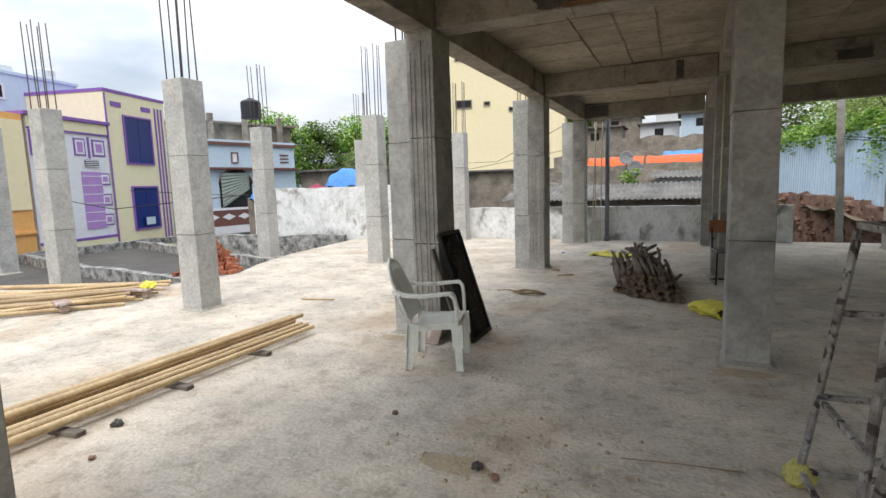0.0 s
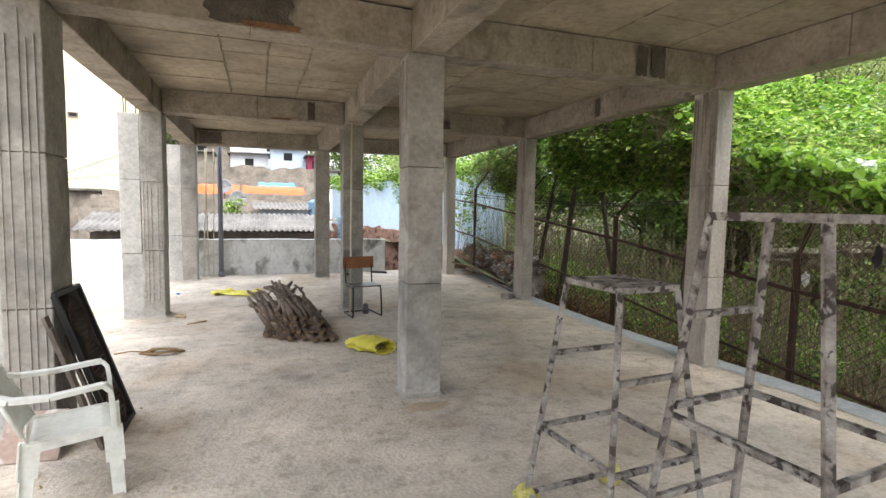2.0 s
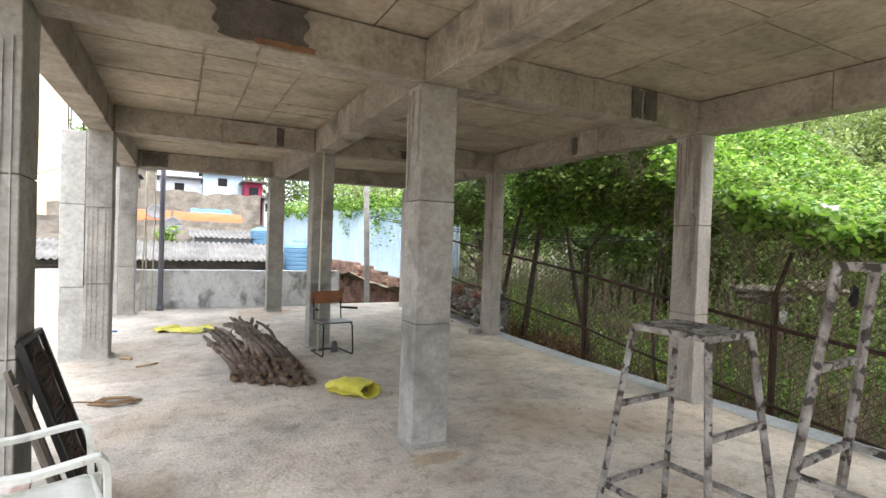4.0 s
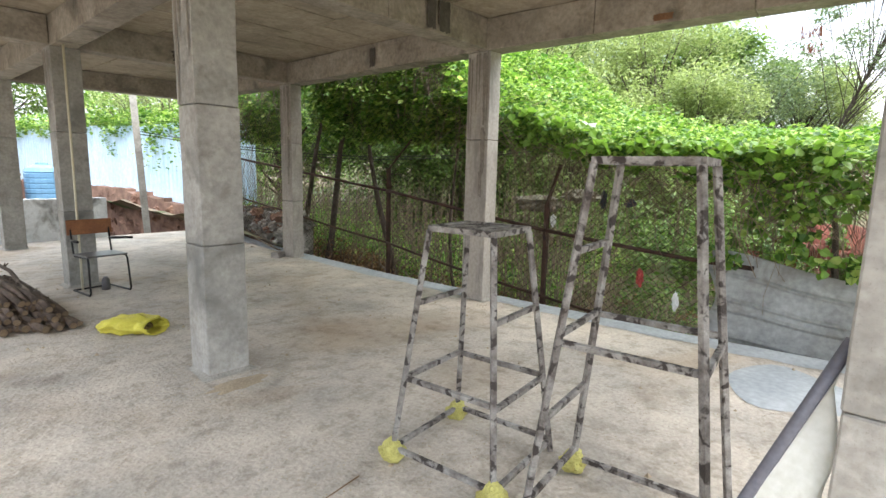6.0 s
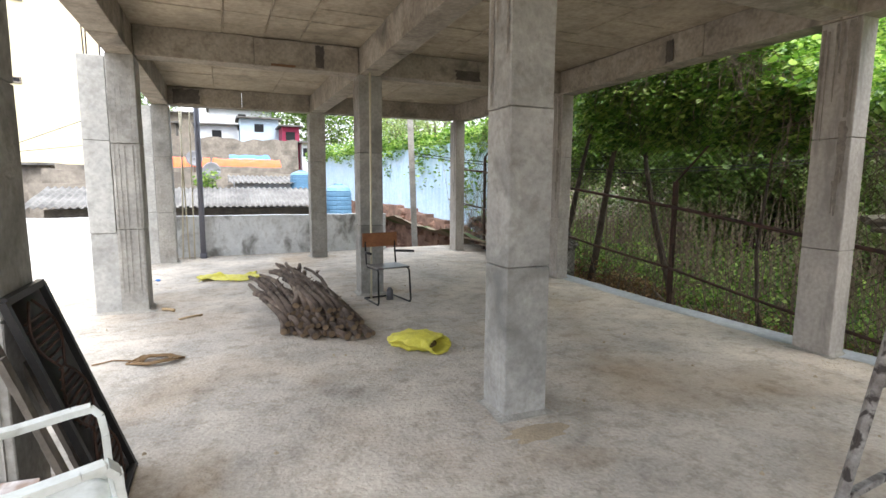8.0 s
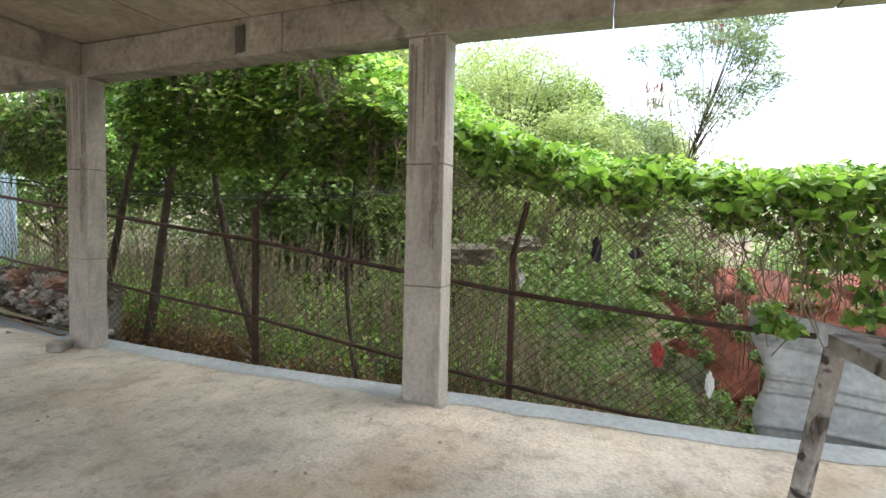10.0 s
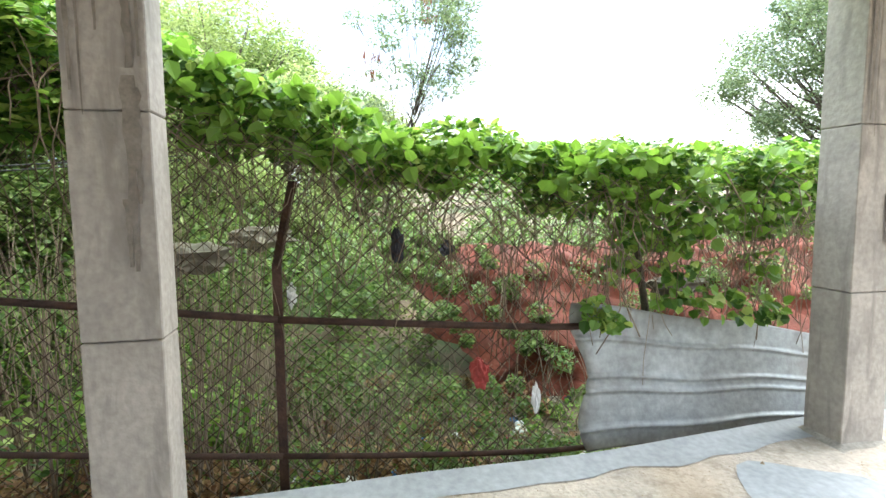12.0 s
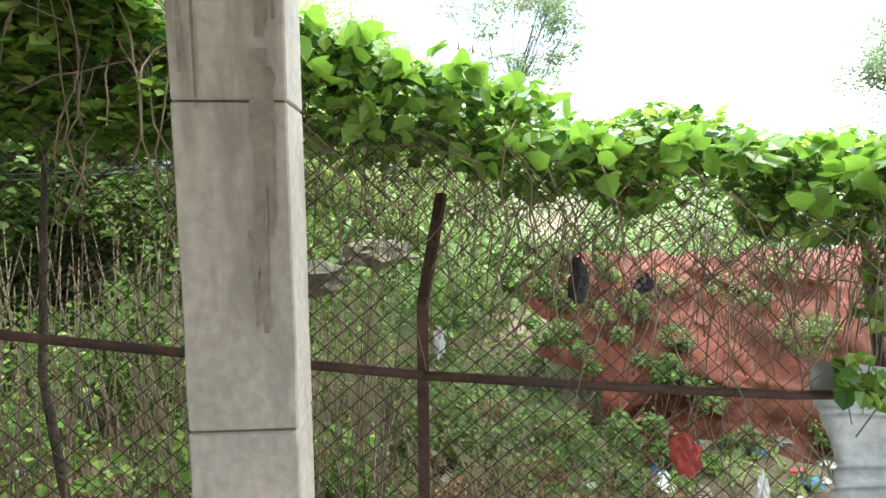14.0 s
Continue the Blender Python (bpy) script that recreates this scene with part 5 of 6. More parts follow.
def plastic_chair(at, turn):
    """A monobloc armchair; it faces +x."""
    ob = thing("armchair", at, "grubby white plastic armchair beside the twin column", "chair", turn=turn)
    bm = bmesh.new()
    add_sheet(bm, lambda u, v: Vector((-0.19 + 0.41 * u, (0.235 - 0.02 * u) * (2 * v - 1), 0.415 - 0.03 * (1 - u) - 0.02 * math.sin(v * 3.14) - 0.045 * max(0, u - 0.85) / 0.15 * (u > 0.85))), 16, 10, 0.006)
    for s in (-1, 1):
        add_bar(bm, (-0.17, s * 0.228, 0.365), (0.19, s * 0.215, 0.385), 0.012, 0.05)
    add_bar(bm, (0.205, -0.2, 0.375), (0.205, 0.2, 0.375), 0.012, 0.06)
    part("seat", bm, PLASTIC, ob)
    bm = bmesh.new()

    def back(u, v):
        w = 0.235 - 0.05 * v ** 3
        y = w * (2 * u - 1)
        top = 0.93 - 0.10 * abs(2 * u - 1) ** 3
        return Vector((-0.18 - 0.19 * v - 0.05 * math.cos((2 * u - 1) * 1.4), y, 0.40 + (top - 0.40) * v))
    n = 18
    for i in range(n):
        for j, (a, b) in enumerate(((0.0, 0.16), (0.16, 0.82), (0.82, 0.93), (0.93, 1.0))):
            if (j == 2 and 4 <= i < n - 4 and i % 2 == 1):
                continue
            steps = 5 if j == 1 else 1
            for k in range(steps):
                a0, b0 = a + (b - a) * k / steps, a + (b - a) * (k + 1) / steps
                vs = [bm.verts.new(back(uu, vv)) for uu, vv in ((i / n, a0), ((i + 1) / n, a0), ((i + 1) / n, b0), (i / n, b0))]
                bm.faces.new(vs).smooth = True
    bmesh.ops.remove_doubles(bm, verts=bm.verts[:], dist=0.0005)
    bmesh.ops.recalc_face_normals(bm, faces=bm.faces[:])
    bmesh.ops.solidify(bm, geom=bm.faces[:], thickness=0.007)
    add_path(bm, [back(0, 0.1), back(0, 0.5), back(0.0, 0.88), back(0.12, 0.985), back(0.5, 1.0), back(0.88, 0.985), back(1, 0.88), back(1, 0.5), back(1, 0.1)], 0.013, 8)
    part("backrest", bm, PLASTIC, ob, "slotted plastic backrest")
    for s in (-1, 1):
        bm = bmesh.new()
        pts = [(-0.33, 0.215, 0.68), (-0.25, 0.255, 0.655), (-0.08, 0.275, 0.65), (0.10, 0.275, 0.67), (0.165, 0.27, 0.675), (0.195, 0.262, 0.64), (0.205, 0.25, 0.56), (0.21, 0.24, 0.40)]
        for (a, b) in zip(pts, pts[1:]):
            add_bar(bm, (a[0], s * a[1], a[2]), (b[0], s * b[1], b[2]), 0.055, 0.026, (0, 0, 1) if abs(a[2] - b[2]) < 0.03 else (1, 0, 0))
        for p in pts[1:-1]:
            bmesh.ops.create_uvsphere(bm, u_segments=8, v_segments=6, radius=0.012, matrix=Matrix.Translation((p[0], s * p[1], p[2])) @ Matrix.Diagonal((1, 2.1, 0.6, 1)))
        part("armrest", bm, PLASTIC, ob)
    for fx, tx in ((-0.22, -0.175), (0.225, 0.20)):
        for s in (-1, 1):
            bm = bmesh.new()
            q = [Vector((tx, s * 0.215, 0.405)), Vector(((tx + fx) / 2, s * 0.228, 0.2)), Vector((fx, s * 0.24, 0.0))]
            for a, b, w0 in ((q[0], q[1], 0.095), (q[1], q[2], 0.065)):
                add_bar(bm, a, b, w0, 0.010, (0, 1, 0))
                add_bar(bm, a + Vector((math.copysign(w0 / 2, tx), 0, 0)), b + Vector((math.copysign(w0 / 2 - 0.004, tx), 0, 0)), 0.010, 0.05, (0, 1, 0))
            part("leg", bm, PLASTIC, ob)
    return ob


plastic_chair((-1.57, 4.38, 0), 15)


def iron_stand(x0, x1, y0, y1, h, inset, rungs, top, label, feet, turn=0.0):
    """A tapered stand welded from square tube. rungs: (face, height) by compass letter."""
    ob = thing("iron_stand", ((x0 + x1) / 2, (y0 + y1) / 2, 0), label, "stand", "iron work stands", turn=turn)
    hx, hy = (x1 - x0) / 2, (y1 - y0) / 2
    ix, iy = inset

    def corner(sx, sy, z):
        t = z / h
        return Vector((sx * (hx - ix * t), sy * (hy - iy * t), z))
    for sx, sy in ((-1, -1), (1, -1), (1, 1), (-1, 1)):
        bm = bmesh.new()
        add_bar(bm, corner(sx, sy, 0.0), corner(sx, sy, h - 0.012), 0.03, 0.03)
        bevel_all(bm, 0.003)
        part("leg", bm, PAINTED, ob, "paint-spattered leg")
    for face, z in rungs:
        a, b = {"w": ((-1, -1), (-1, 1)), "e": ((1, -1), (1, 1)), "n": ((-1, 1), (1, 1)), "s": ((-1, -1), (1, -1))}[face]
        p, q = corner(*a, z), corner(*b, z)
        d = (q - p).normalized() * 0.016
        bm = bmesh.new()
        add_bar(bm, p + d, q - d, 0.028, 0.028)
        bevel_all(bm, 0.003)
        part("rung", bm, PAINTED, ob, "paint-spattered rung")
    c = corner(1, 1, h)
    for p, q in (((-1, -1), (1, -1)), ((1, -1), (1, 1)), ((1, 1), (-1, 1)), ((-1, 1), (-1, -1))):
        p, q = corner(*p, h), corner(*q, h)
        bm = bmesh.new()
        add_bar(bm, p, q, 0.03, 0.03)
        part("top_rail", bm, PAINTED, ob)
    if top:
        for k in range(9):
            y = -c.y + 0.02 + (2 * c.y - 0.04) * (k + 0.5) / 9
            bm = bmesh.new()
            add_bar(bm, (-c.x + 0.016, y, h + 0.004), (c.x - 0.016, y, h + 0.004), 0.026, 0.008)
            part("top_slat", bm, PAINTED, ob, "thin grille bar")
    for sx, sy in feet:
        p = corner(sx, sy, 0.06)
        bm = bmesh.new()
        bmesh.ops.create_icosphere(bm, subdivisions=4, radius=0.07)
        for v in bm.verts:
            k = 1 + 0.22 * noise.noise(v.co * 18 + Vector((sx, sy, x0))) + 0.10 * noise.noise(v.co * 70)
            v.co = Vector((v.co.x * k * (1.15 if v.co.z < 0 else 0.8), v.co.y * k * (1.15 if v.co.z < 0 else 0.8), max(-0.058, v.co.z * k * 0.95)))
        for f in bm.faces:
            f.smooth = False
        bmesh.ops.translate(bm, verts=bm.verts, vec=p)
        part("foot_wrap", bm, WRAP, ob, "yellow sacking tied round the foot")
    return ob


iron_stand(0.964, 1.622, 2.686, 3.366, 1.334, (0.143, 0.139), [("n", 0.918), ("s", 0.894), ("n", 0.49), ("s", 0.47), ("w", 0.49), ("e", 0.48), ("n", 0.075), ("s", 0.07), ("w", 0.075), ("e", 0.08)], True, "paint-spattered iron stand with a small grille top", ((-1, -1), (1, 1), (-1, 1)), 4.4)
iron_stand(0.982, 1.604, 1.724, 2.504, 1.70, (0.133, 0.188), [("n", 1.316), ("n", 0.945), ("n", 0.54), ("n", 0.14), ("w", 0.911), ("e", 0.938), ("s", 0.896), ("s", 0.1), ("e", 0.08)], False, "taller paint-spattered iron stand with an open top", ((1, 1),), 5.0)

# school chair
ob = thing("school_chair", (1.06, 8.88, 0), "school chair with tubular frame, wooden back and armrest, beside a column", "chair", turn=8)
for s in (-1, 1):
    bm = bmesh.new()
    add_path(bm, [(s * 0.22, 0.26, 0.015), (s * 0.235, -0.22, 0.015), (s * 0.235, -0.245, 0.05), (s * 0.225, -0.22, 0.44), (s * 0.22, -0.19, 0.475), (s * 0.22, 0.14, 0.465), (s * 0.22, 0.18, 0.5), (s * 0.22, 0.24, 0.9)], 0.012, 8)
    part("side_frame", bm, DARKIRON, ob)
bm = bmesh.new()
add_path(bm, [(-0.22, 0.26, 0.015), (0.22, 0.26, 0.015)], 0.012, 8)
part("stretcher", bm, DARKIRON, ob)
box_part("seat", ob, (-0.235, -0.22, 0.48), (0.235, 0.17, 0.50), SEATTOP, "dark laminate seat", 0.006)
box_part("backrest", ob, (-0.26, 0.215, 0.73), (0.26, 0.232, 0.92), WOOD, "varnished wooden back board", 0.005)
for s, ln in ((-1, 0.12), (1, 0.3)):
    bm = bmesh.new()
    add_path(bm, [(s * 0.22, 0.21, 0.66), (s * 0.25, 0.1, 0.67), (s * (0.25 + (ln - 0.12) * 0.8), -0.04, 0.67)], 0.017, 8)
    part("armrest", bm, DARKIRON, ob, "dark arm pad")
bm = bmesh.new()
add_tube(bm, (1.13, 8.98, 0), (1.13, 8.98, 0.13), 0.05, 0.045, 14)
add_tube(bm, (1.13, 8.98, 0.13), (1.13, 8.98, 0.17), 0.045, 0.02, 14)
solid("water_bottle", bm, SEATTOP, "dark plastic bottle under the school chair", "bottle")

# heap of logs
for k in range(54):
    layer = 0 if k < 16 else 1 if k < 30 else 2 if k < 44 else 3
    t = (k % 16 + 0.5) / 16
    if layer == 1:
        t = ((k - 16) + 0.5) / 14 * 0.86 + 0.06
    elif layer == 2:
        t = ((k - 30) + 0.5) / 14 * 0.72 + 0.1
    elif layer == 3:
        t = ((k - 44) + 0.5) / 10 * 0.55 + 0.18
    r = rnd(0.024, 0.042)
    near = Vector((-0.46 + 0.92 * t, 7.80 - 1.15 * t + 0.72 * t * t + rnd(-0.07, 0.10) + layer * 0.09, r + 0.01 + layer * 0.075))
    ln = rnd(1.4, 1.85)
    ang = radians(rnd(3, 21) * (0.6 + 0.5 * t) if k % 11 else -9)
    far = near + Vector((-math.sin(ang) * ln, math.cos(ang) * ln, 0))
    far.x = max(-0.85, min(0.40, far.x))
    far.z = r + 0.05 + layer * 0.12 + rnd(0, 0.07)
    m = near.lerp(far, 0.5) + Vector((rnd(-0.04, 0.04), 0, 0.05 + 0.04 * layer + rnd(-0.012, 0.03)))
    ob = thing("log", tuple(near), "rough dark crooked log in a heap on the slab", "log", "logs in the heap")
    pts = []
    for j in range(9):
        u = j / 8
        p = near * (1 - u) ** 2 + m * 2 * u * (1 - u) + far * u * u
        pts.append(p - near + Vector((rnd(-0.009, 0.009), 0, rnd(-0.006, 0.006))))
    bm = bmesh.new()
    add_path(bm, pts, [r * (1 - 0.35 * j / 8) * rnd(0.9, 1.14) for j in range(9)], 9)
    for j in range(3):
        q = pts[random.randint(2, 6)]
        add_tube(bm, q, q + Vector((rnd(-0.05, 0.05), -0.03, rnd(0.02, 0.06))), r * 0.35, r * 0.22, 6)
    part("log_body", bm, LOG, ob)
    bm = bmesh.new()
    d = (pts[0] - pts[1]).normalized()
    add_tube(bm, pts[0] + d * 0.001, pts[0] + d * 0.004, r * 0.9, r * 0.88, 10)
    part("cut_end", bm, LOGEND, ob, "pale sawn end")

# yellow sack with an open mouth, and a flat yellow sack
ob = thing("sack", (0.74, 6.88, 0), "open bright yellow woven sack lying on the slab", "sack", "yellow sacks", turn=-48)
bm = bmesh.new()


def sack_at(u, v):
    a = u * 6.2832
    w = 0.20 * (0.85 + 0.15 * v) * (1 if v > 0.15 else 0.6 + v * 2.7)
    hgt = 0.05 + 0.03 * math.sin(v * 3.0)
    k = 1 + 0.35 * noise.noise(Vector((math.cos(a) * 2, math.sin(a) * 2, v * 5))) + 0.14 * noise.noise(Vector((math.cos(a) * 6, math.sin(a) * 6, v * 14)))
    z = hgt + hgt * math.sin(a) * k
    return Vector((-0.27 + 0.54 * v + 0.03 * noise.noise(Vector((a, v * 5, 2))) + 0.06 * (v > 0.96) * -math.sin(a), w * math.cos(a) * k, max(0.004, z)))


add_sheet(bm, sack_at, 40, 22, 0.003)
part("bag", bm, YELLOW, ob)
bm = bmesh.new()
bmesh.ops.create_icosphere(bm, subdivisions=3, radius=0.14)
for v in bm.verts:
    v.co = Vector((0.07 + v.co.x * 1.0, v.co.y * 0.9, max(0.008, 0.045 + v.co.z * 0.3 + 0.02 * noise.noise(v.co * 20))))
part("contents", bm, SANDYEL, ob, "brown grit inside the sack")
bm = bmesh.new()
add_sheet(bm, lambda u, v: Vector((-1.35 + 0.95 * u + 0.05 * math.sin(v * 6), 11.2 + 0.6 * v + 0.1 * math.sin(u * 7), 0.012 + 0.09 * max(0, noise.noise(Vector((u * 4, v * 4, 3)))) + 0.03 * abs(noise.noise(Vector((u * 12, v * 12, 1)))))), 40, 24, 0.004)
solid("flat_sack", bm, YELLOW, "crumpled empty yellow sack lying flat", "sack", "yellow sacks")

# rusty grille frame leaning on the column, with old planks, and the tile
ob = thing("window_grille", (-1.47, 5.22, 0), "dark rusty window grille leaning against the twin column", "grille")
tilt = Matrix.Rotation(radians(-18), 4, "Y")


def gr(p):
    return tilt @ Vector(p)


W, HH = 0.25, 1.13
bm = bmesh.new()
for a, b in (((0, -W, 0), (0, -W, HH)), ((0, W, 0), (0, W, HH)), ((0, -W, 0.015), (0, W, 0.015)), ((0, -W, HH), (0, W, HH))):
    add_bar(bm, gr(a), gr(b), 0.035, 0.03, (1, 0, 0))
part("frame", bm, DARKIRON, ob)
for k in range(26):
    z = 0.05 + k * 0.038
    bm = bmesh.new()
    w = W * 0.62 * abs(math.sin(z / HH * 9.4)) + 0.02
    add_bar(bm, gr((0, -w, z)), gr((0, w, z)), 0.008, 0.012, (1, 0, 0))
    part("grille_bar", bm, RUST, ob)
for s in (-1, 1):
    bm = bmesh.new()
    add_path(bm, [gr((0.005, s * (W * 0.62 * abs(math.sin(t * 9.4)) + 0.02), 0.05 + (HH - 0.1) * t)) for t in [j / 30 for j in range(31)]], 0.007, 5)
    part("scroll_bar", bm, RUST, ob)
bm = bmesh.new()
add_sheet(bm, lambda u, v: gr((-0.022, W * (2 * u - 1), HH * v)), 2, 2, 0.002)
part("back_sheet", bm, DARKIRON, ob, "black backing sheet")
for k, (dy, x, w, ln) in enumerate(((-0.30, 0.0, 0.07, 0.98), (-0.37, 0.03, 0.06, 0.9), (0.02, -0.06, 0.05, 1.1))):
    bm = bmesh.new()
    pts = [tilt @ Vector((x, dy + 0.012 * noise.noise(Vector((j, k, 1))), ln * j / 8)) for j in range(9)]
    for a, b in zip(pts, pts[1:]):
        add_bar(bm, a, b, w * rnd(0.8, 1.1), 0.022, (1, 0, 0))
    solid("old_plank", bm, WOODGREY, "splintered dark brown plank leaning beside the grille", "plank", "leaning planks", at=(-1.55, 5.2, 0.01, 0, 0, 0))
bm = bmesh.new()
add_box(bm, (-0.18, -0.008, 0), (0.18, 0.004, 0.34))
bevel_all(bm, 0.002)
solid("loose_tile", bm, STRAP, "cement-splashed pinkish tile leaning against the column", "tile", at=(-1.95, 4.79, 0.003, -38, 0, -5))

# coil of rope, bits of stick
bm = bmesh.new()
pts = [Vector((-1.55 + 0.22 * math.cos(t * 1.05) * rnd(0.5, 1.1), 7.35 + 0.13 * math.sin(t * 1.05) * rnd(0.5, 1.1), 0.012 + 0.012 * (t % 3))) for t in range(60)]
add_path(bm, pts, 0.008, 5)
add_path(bm, [(-1.7, 7.4, 0.01), (-1.9, 7.5, 0.01), (-2.05, 7.42, 0.01)], 0.007, 5)
solid("rope", bm, ROPE, "tangled brown coir rope on the slab", "rope")
for x, y, a, ln, r in ((-1.35, 8.9, 30, 0.28, 0.012), (-4.3, 6.1, 12, 0.5, 0.012), (-1.62, 9.35, -40, 0.18, 0.02), (0.4, 3.3, 8, 0.62, 0.0028), (-3.2, 7.9, 40, 0.25, 0.02)):
    bm = bmesh.new()
    add_path(bm, [(-ln / 2, 0, r), (0, rnd(-0.02, 0.02), r + 0.004), (ln / 2, 0, r)], r, 6)
    solid("stick", bm, BAMBOO if r > 0.01 else ROPE, "thin dry stick lying on the slab", "stick", "loose sticks", at=(x, y, 0.001, 0, 0, a))

# bamboo bundles


def bamboo(p, q, r, label, group):
    p, q = Vector(p), Vector(q)
    bm = bmesh.new()
    n = int((q - p).length / 0.32)
    pts, rad = [], []
    for i in range(n + 1):
        c = p.lerp(q, i / n) + Vector((rnd(-0.006, 0.006), rnd(-0.006, 0.006), 0))
        d = (q - p).normalized() * 0.012
        pts += [c - d, c, c + d]
        k = 1 - 0.3 * i / n
        rad += [r * k, r * k * 1.13, r * k]
    add_path(bm, pts, rad, 9)
    return solid("bamboo_pole", bm, BAMBOO, label, "bamboo pole", group)


for k, (x0, x1, z, y1, r) in enumerate(((-3.24, -3.42, 0.075, 4.68, 0.034), (-3.34, -3.50, 0.08, 4.72, 0.036), (-3.45, -3.62, 0.075, 4.75, 0.032), (-3.60, -3.78, 0.08, 4.80, 0.038), (-3.72, -3.92, 0.085, 4.9, 0.042), (-3.80, -4.02, 0.075, 4.95, 0.030), (-3.52, -3.7, 0.14, 4.85, 0.034))):
    bamboo((x1, rnd(-0.4, 0.1), z), (x0, y1, z + 0.01), r, "long dry bamboo pole in a row on short battens", "bamboo poles by the columns")
for y in (2.24, 3.08, 3.95):
    for x in (-3.28, -3.72):
        bm = bmesh.new()
        add_box(bm, (-0.13, -0.035, 0), (0.13, 0.035, 0.035))
        bevel_all(bm, 0.004)
        solid("batten", bm, WOODGREY, "short dark wooden batten under the bamboo", "batten", "battens", at=(x + rnd(-0.05, 0.05), y, 0, 0, 0, rnd(-15, 15)))
for k in range(17):
    t = k / 16
    p = Vector((-6.75 - 0.75 * t + rnd(-0.1, 0.1), 5.0 + 1.15 * t + rnd(-0.2, 0.1), 0.03 + 0.05 * (k % 3)))
    a = radians(208 + 22 * (1 - t) + rnd(-5, 5))
    ln = rnd(2.6, 4.0)
    q = p + Vector((math.cos(a) * ln, math.sin(a) * ln, 0))
    q.z = 0.03 + 0.05 * ((k + 1) % 3)
    bamboo(tuple(q), tuple(p), rnd(0.022, 0.04), "dry bamboo pole in a loose heap at the slab's edge", "loose bamboo poles")
for x, y, a in ((-7.1, 5.35, 20), (-7.3, 4.4, -20), (-7.0, 6.4, 35)):
    bm = bmesh.new()
    add_box(bm, (-0.2, -0.09, 0.09), (0.2, 0.09, 0.115))
    add_box(bm, (-0.18, -0.05, 0.0), (-0.1, 0.05, 0.09))
    add_box(bm, (0.1, -0.05, 0.0), (0.18, 0.05, 0.09))
    solid("wood_offcut", bm, STRAP, "flat wooden offcut on the bamboo heap", "wood offcut", "offcuts", at=(x, y, 0.035, 0, 0, a))
bm = bmesh.new()
bmesh.ops.create_icosphere(bm, subdivisions=3, radius=0.13)
for v in bm.verts:
    v.co = Vector((v.co.x, v.co.y * 0.7, max(-0.03, v.co.z * 0.6))) * (1 + 0.4 * noise.noise(v.co * 16))
solid("yellow_bag", bm, YELLOW, "small crumpled yellow bag on the bamboo", "bag", at=(-7.05, 5.5, 0.17, 0, 0, 0))

# brick heap
bm = bmesh.new()
add_box(bm, (-0.115, -0.055, -0.038), (0.115, 0.055, 0.038))
bevel_all(bm, 0.005)
brick_mesh = mesh_of(bm, BRICK, "brick")
count = 0
for layer in range(9):
    rad = 0.60 * (1 - layer / 10)
    for k in range(int(24 * (1 - layer / 10.5))):
        a = k * 2.4 + layer
        rr = rad * math.sqrt((k + 0.5) / (24 * (1 - layer / 10.5)))
        ob = new("brick", brick_mesh)
        ob.matrix_world = pose(-8.0 + rr * math.cos(a) * 0.95, 7.45 + rr * math.sin(a), 0.042 + layer * 0.078, rnd(-14, 14) if layer else 0, rnd(-14, 14) if layer else 0, rnd(0, 180))
        tagged(ob, "dusty red brick in a heap at the slab's edge", "brick", "bricks in the heap")

# drain pipe and conduits at the far parapet
bm = bmesh.new()
add_tube(bm, (0, 0, 0), (0, 0, 3.4), 0.055, 0.055, 14)
add_tube(bm, (0, 0, 0), (0, 0, 0.12), 0.07, 0.07, 14)
solid("drain_pipe", bm, PVC, "grey plastic drain pipe standing near the parapet", "pipe", at=(-1.35, 14.2, 0))
for x, y, lean in ((-1.74, 14.2, 0.06), (-1.62, 14.22, -0.03), (-1.52, 14.22, 0.02), (0.90, 9.1, 0.01)):
    bm = bmesh.new()
    add_path(bm, [(0, 0, 0), (lean, 0, 1.6), (lean * 1.8, 0.02, 3.05)], 0.014, 6)
    solid("conduit", bm, PALEPIPE, "thin cream conduit standing upright", "pipe", "upright conduits", at=(x, y, 0))
# stone at the foot of the edge column, small tin
bm = bmesh.new()
add_box(bm, (-0.11, -0.08, 0), (0.11, 0.08, 0.10))
bevel_all(bm, 0.012, 2)
solid("loose_block", bm, BROKENWALL, "pale cement-covered block at a column's foot", "block", at=(4.06, 9.66, 0.002, 0, 0, 25))
# rail and white sheeting by the near column
ob = thing("sheeting_on_rail", (0.67, 1.45, 0), "grey tube with dirty white plastic sheeting hung from it", "sheeting")
bm = bmesh.new()
add_path(bm, [(0.11, -0.06, 1.22), (0.08, 0.05, 0.92), (0.05, 0.22, 0.45), (0.02, 0.41, 0.03)], 0.017, 8)
part("tube", bm, PVC, ob)
bm = bmesh.new()
add_sheet(bm, lambda u, v: Vector((0.11 - 0.09 * u + 0.015 * math.sin(v * 9 + u * 14), -0.05 + 0.42 * u * (1 - 0.2 * v) + 0.015 * math.sin(v * 20), 0.02 + (1.15 * (1 - u)) * (1 - v))), 30, 12, 0.002)
part("plastic_sheet", bm, PLASTIC, ob, "dirty white plastic sheet")


# ---- rubbish, grit and singled-out leaves ----
BAGWHITE = plain("white_polythene", (0.75, 0.75, 0.74), 0.35)
BAGRED = plain("red_rag", (0.55, 0.10, 0.09), 0.7, var=0.4)
BAGBLUE = plain("blue_wrapper", (0.08, 0.25, 0.60), 0.4)
BAGBLACK = plain("black_polythene", (0.03, 0.03, 0.04), 0.4)


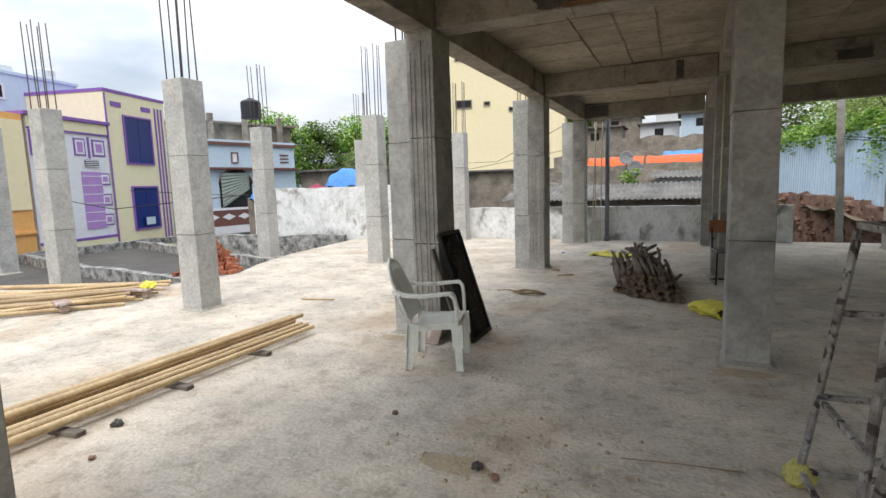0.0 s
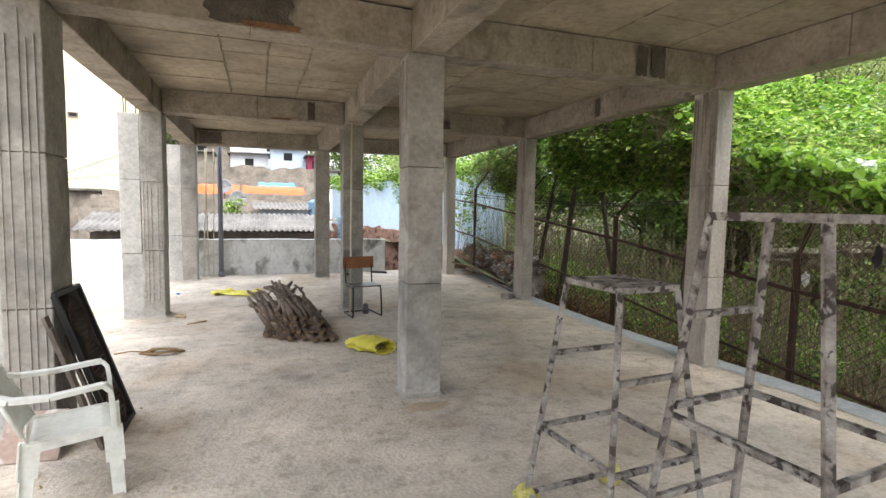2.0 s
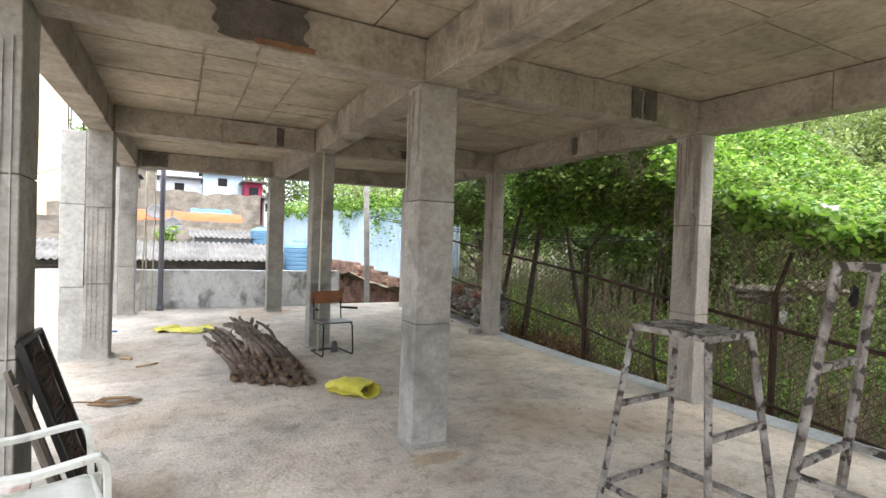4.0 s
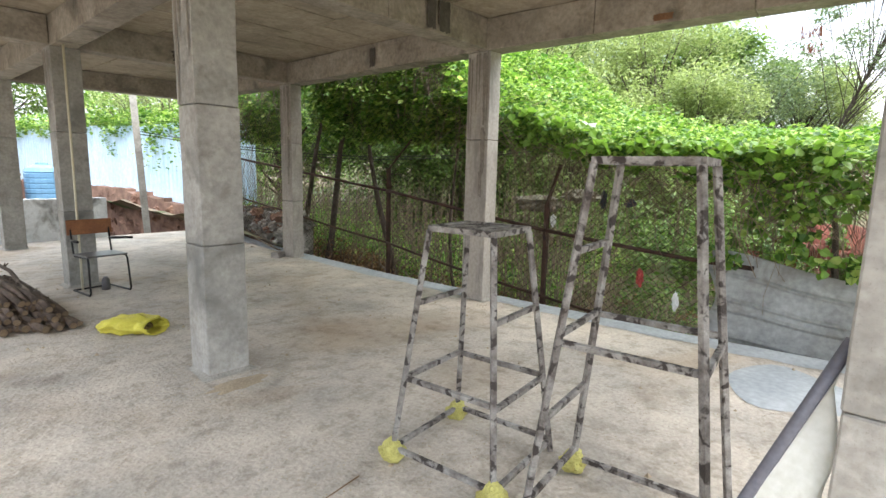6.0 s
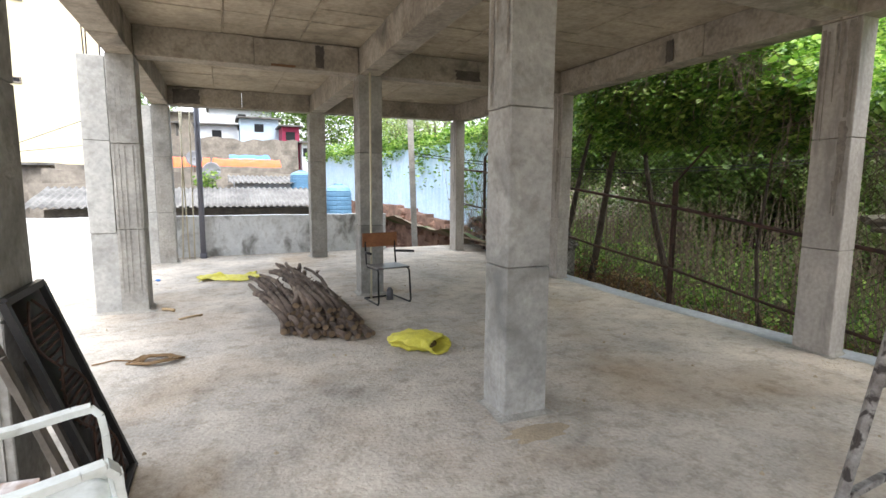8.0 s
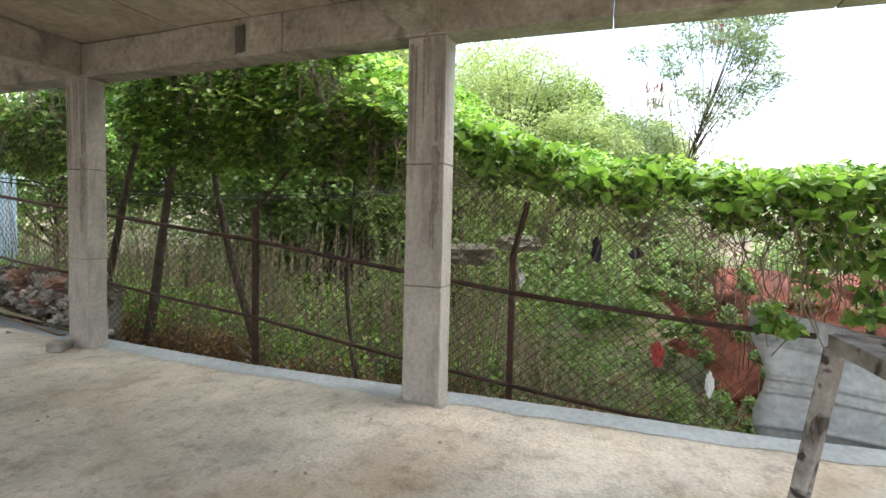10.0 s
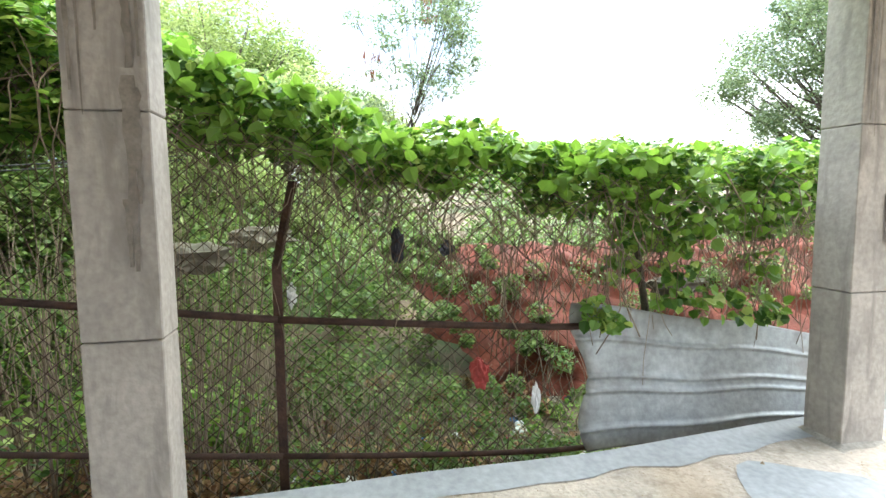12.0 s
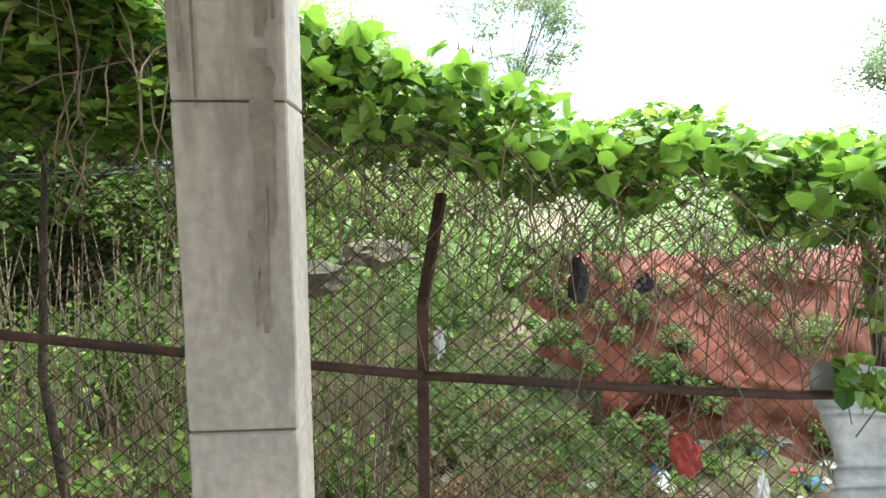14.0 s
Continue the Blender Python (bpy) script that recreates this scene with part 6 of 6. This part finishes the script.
def crumple(at, size, mat, label, name="plastic_bag", group="litter", squash=(1, 1, 1), seed=0):
    bm = bmesh.new()
    bmesh.ops.create_icosphere(bm, subdivisions=3, radius=size)
    for v in bm.verts:
        k = 1 + 0.45 * noise.noise(v.co * (4.5 / size) + Vector((0, seed, 2))) + 0.55 * noise.noise(v.co * (2.2 / size) + Vector((seed, 0, 0))) + 0.2 * noise.noise(v.co * (6 / size))
        v.co = Vector((v.co.x * squash[0], v.co.y * squash[1], v.co.z * squash[2])) * k
    return solid(name, bm, mat, label, "rubbish", group, at=(*at, 0, 0, seed * 40))


crumple((5.64, 4.53, 2.22), 0.13, BAGWHITE, "white polythene bag caught on the vines", squash=(1, 1, 0.7), seed=1)
crumple((5.02, 4.62, 1.03), 0.055, BAGWHITE, "white scrap caught on a fence post", squash=(0.5, 0.8, 1.1), seed=2)
crumple((4.93, 3.42, 0.47), 0.085, BAGRED, "red and white rag caught in the fence", "rag", squash=(0.4, 0.9, 1.1), seed=3)
crumple((5.0, 3.95, 1.33), 0.05, BAGBLACK, "black polythene scrap hanging in the fence", squash=(0.5, 0.8, 2.2), seed=4)
crumple((5.0, 3.62, 1.31), 0.05, BAGBLACK, "black polythene scrap hanging in the fence", squash=(0.5, 1.1, 0.9), seed=5)
crumple((4.93, 3.01, 0.26), 0.06, BAGWHITE, "white scrap at the fence", squash=(0.4, 0.5, 1.5), seed=9)
for k in range(150):
    x, y = rnd(4.95, 8.2), rnd(0.2, 6.5) if k % 4 else rnd(6.5, 13)
    m = (BAGWHITE, BAGBLUE, BAGRED, BAGWHITE, STRAP, BAGBLACK)[k % 6]
    crumple((x, y, east_ground(x, y) + 0.03), rnd(0.03, 0.09), m, ("white", "blue", "red", "white", "brown", "black")[k % 6] + " crumpled litter on the slope behind the fence", "litter", squash=(1, 1, 0.45), seed=k)
for k in range(60):
    x, y = rnd(4.9, 8.5), rnd(0, 13)
    crumple((x, y, east_ground(x, y) + 0.02), rnd(0.06, 0.2), STONE if k % 2 else OLDWALL, "rough stone on the slope behind the fence", "rock", "rocks on the slope", (1, 1, 0.6), k)
crumple((-1.95, 11.6, 0.02), 0.035, BAGBLUE, "small blue wrapper on the slab", "litter", squash=(1, 1, 0.4), seed=3)

for k in range(150):
    t = rnd(0, 1)
    s = rnd(0.07, 0.15)
    crumple((4.93 + 0.65 * t + rnd(-0.22, 0.1), 10.0 + 5.0 * t, rnd(-0.05, 0.66)), s, BROKENWALL if k % 3 else STONE, "rough stone of the tumbled low wall at the slab's edge", "stone", "stones of the low wall", (1, 1.2, 0.7), k)
for k in range(210):
    t = rnd(0, 1) ** 0.7
    y = 31.5 - 16.9 * t
    zt = min(0.72, max(0.0, 0.05 + (y - 16.5) * 0.17))
    crumple((3.45 + 2.72 * t - 0.02, y, rnd(-0.9, zt)), rnd(0.14, 0.26), STONE, "rough reddish stone of the retaining wall", "stone", "stones of the retaining wall", (0.5, 1.2, 0.75), k + 7)

# pale and grey boulders lodged on the slope
for x, y, z, r in ((6.3, 5.6, 1.45, 0.28), (6.6, 5.0, 1.6, 0.22), (6.0, 1.2, 1.1, 0.2)):
    crumple((x, y, z - 0.3), r, OLDWALL, "pale stone slab lodged among the stems", "rock", "rocks on the slope", (1, 1.3, 0.45), int(x * 3))
bm = bmesh.new()
for k in range(90):
    x, y = rnd(4.8, 7.0), rnd(6.0, 12.5)
    g = east_ground(x, y)
    a = rnd(0, 3.14)
    ln = rnd(0.4, 1.3)
    add_path(bm, [(x, y, g + 0.05), (x + math.cos(a) * ln * 0.5, y + math.sin(a) * ln * 0.5, g + rnd(0.1, 0.35)), (x + math.cos(a) * ln, y + math.sin(a) * ln, g + rnd(0.0, 0.5))], rnd(0.008, 0.022), 5)
solid("fallen_branches", bm, TWIG, "fallen dry branches behind the fence", "undergrowth", kind="stuff")

# grit on the slab, denser by the columns
bm = bmesh.new()
ring = [(math.cos(a), math.sin(a)) for a in (0, 1.6, 3.1, 4.7)]
spots = [(-0.3, 3.0, 0.8), (-0.8, 2.85, 0.6), (0.9, 5.1, 0.7), (-0.7, 3.0, 0.7), (-2.2, 4.7, 0.5), (4.1, 5.0, 0.4), (0.7, 3.0, 1.0), (-1.5, 6.2, 0.7)]
for k in range(9000):
    if k % 3:
        x, y = rnd(-6.5, 4.5), rnd(-0.2, 12)
    else:
        sx, sy, sr = spots[k % len(spots)]
        x, y = random.gauss(sx, sr * 0.6), random.gauss(sy, sr * 0.35)
    if x > edge_x(max(-3, y)) - 0.05:
        continue
    s = rnd(0.002, 0.006) if k % 40 else rnd(0.008, 0.02)
    a = rnd(0, 6)
    top = bm.verts.new((x, y, s * 1.1))
    base = [bm.verts.new((x + s * math.cos(a + q) * rnd(0.7, 1.3), y + s * math.sin(a + q) * rnd(0.7, 1.3), 0.0005)) for q in (0, 1.6, 3.1, 4.7)]
    for i in range(4):
        bm.faces.new((top, base[i], base[(i + 1) % 4]))
solid("grit", bm, SANDY, "loose grit and pebbles on the slab", "grit", kind="stuff")
for x, y, r in ((-0.75, 2.86, 0.2), (0.85, 4.92, 0.22), (-2.3, 4.85, 0.2)):
    bm = bmesh.new()
    add_sheet(bm, lambda u, v: Vector((x + r * v * math.cos(u * 6.2832) * (1 + 0.5 * noise.noise(Vector((math.cos(u * 6.2832) * 2, math.sin(u * 6.2832) * 2, x)))), y + r * 0.45 * v * math.sin(u * 6.2832) * (1 + 0.5 * noise.noise(Vector((math.cos(u * 6.2832) * 2, math.sin(u * 6.2832) * 2, y)))), 0.002 + (1 - v) * 0.012 * (1 + 0.8 * noise.noise(Vector((u * 20, v * 6, x)))))), 40, 8)
    solid("sand_patch", bm, SANDY, "thin spill of brown sand on the slab", "sand", "sand spills")
for x, y, r in ((-0.62, 2.86, 0.03), (-0.5, 2.80, 0.025), (-3.1, 2.45, 0.035), (-1.9, 1.75, 0.03), (-2.8, 2.1, 0.02), (-1.4, 3.3, 0.02)):
    crumple((x, y, r * 0.5), r, STONE if r < 0.026 else DARKROOF, "small dark stone on the slab", "pebble", "pebbles on the slab", (1, 1, 0.7), int(x * 10))

# single large leaves nearest the walk
leaf_meshes = []
for k in range(5):
    v, f = leaves(np.zeros((1, 3)), 0.085 + 0.006 * k, 0.6)
    leaf_meshes.append(leaf_mesh("leaf", [(v, f)], VINE))
pts = hang_points(420, 0.9, 5.2, 4.80, 4.95)
for k, p in enumerate(pts[:290]):
    ob = new("leaf", leaf_meshes[k % 5])
    ob.matrix_world = pose(float(p[0]), float(p[1]), float(p[2]), rnd(-30, 30), rnd(-70, -10), rnd(0, 360))
    ob.parent = vine
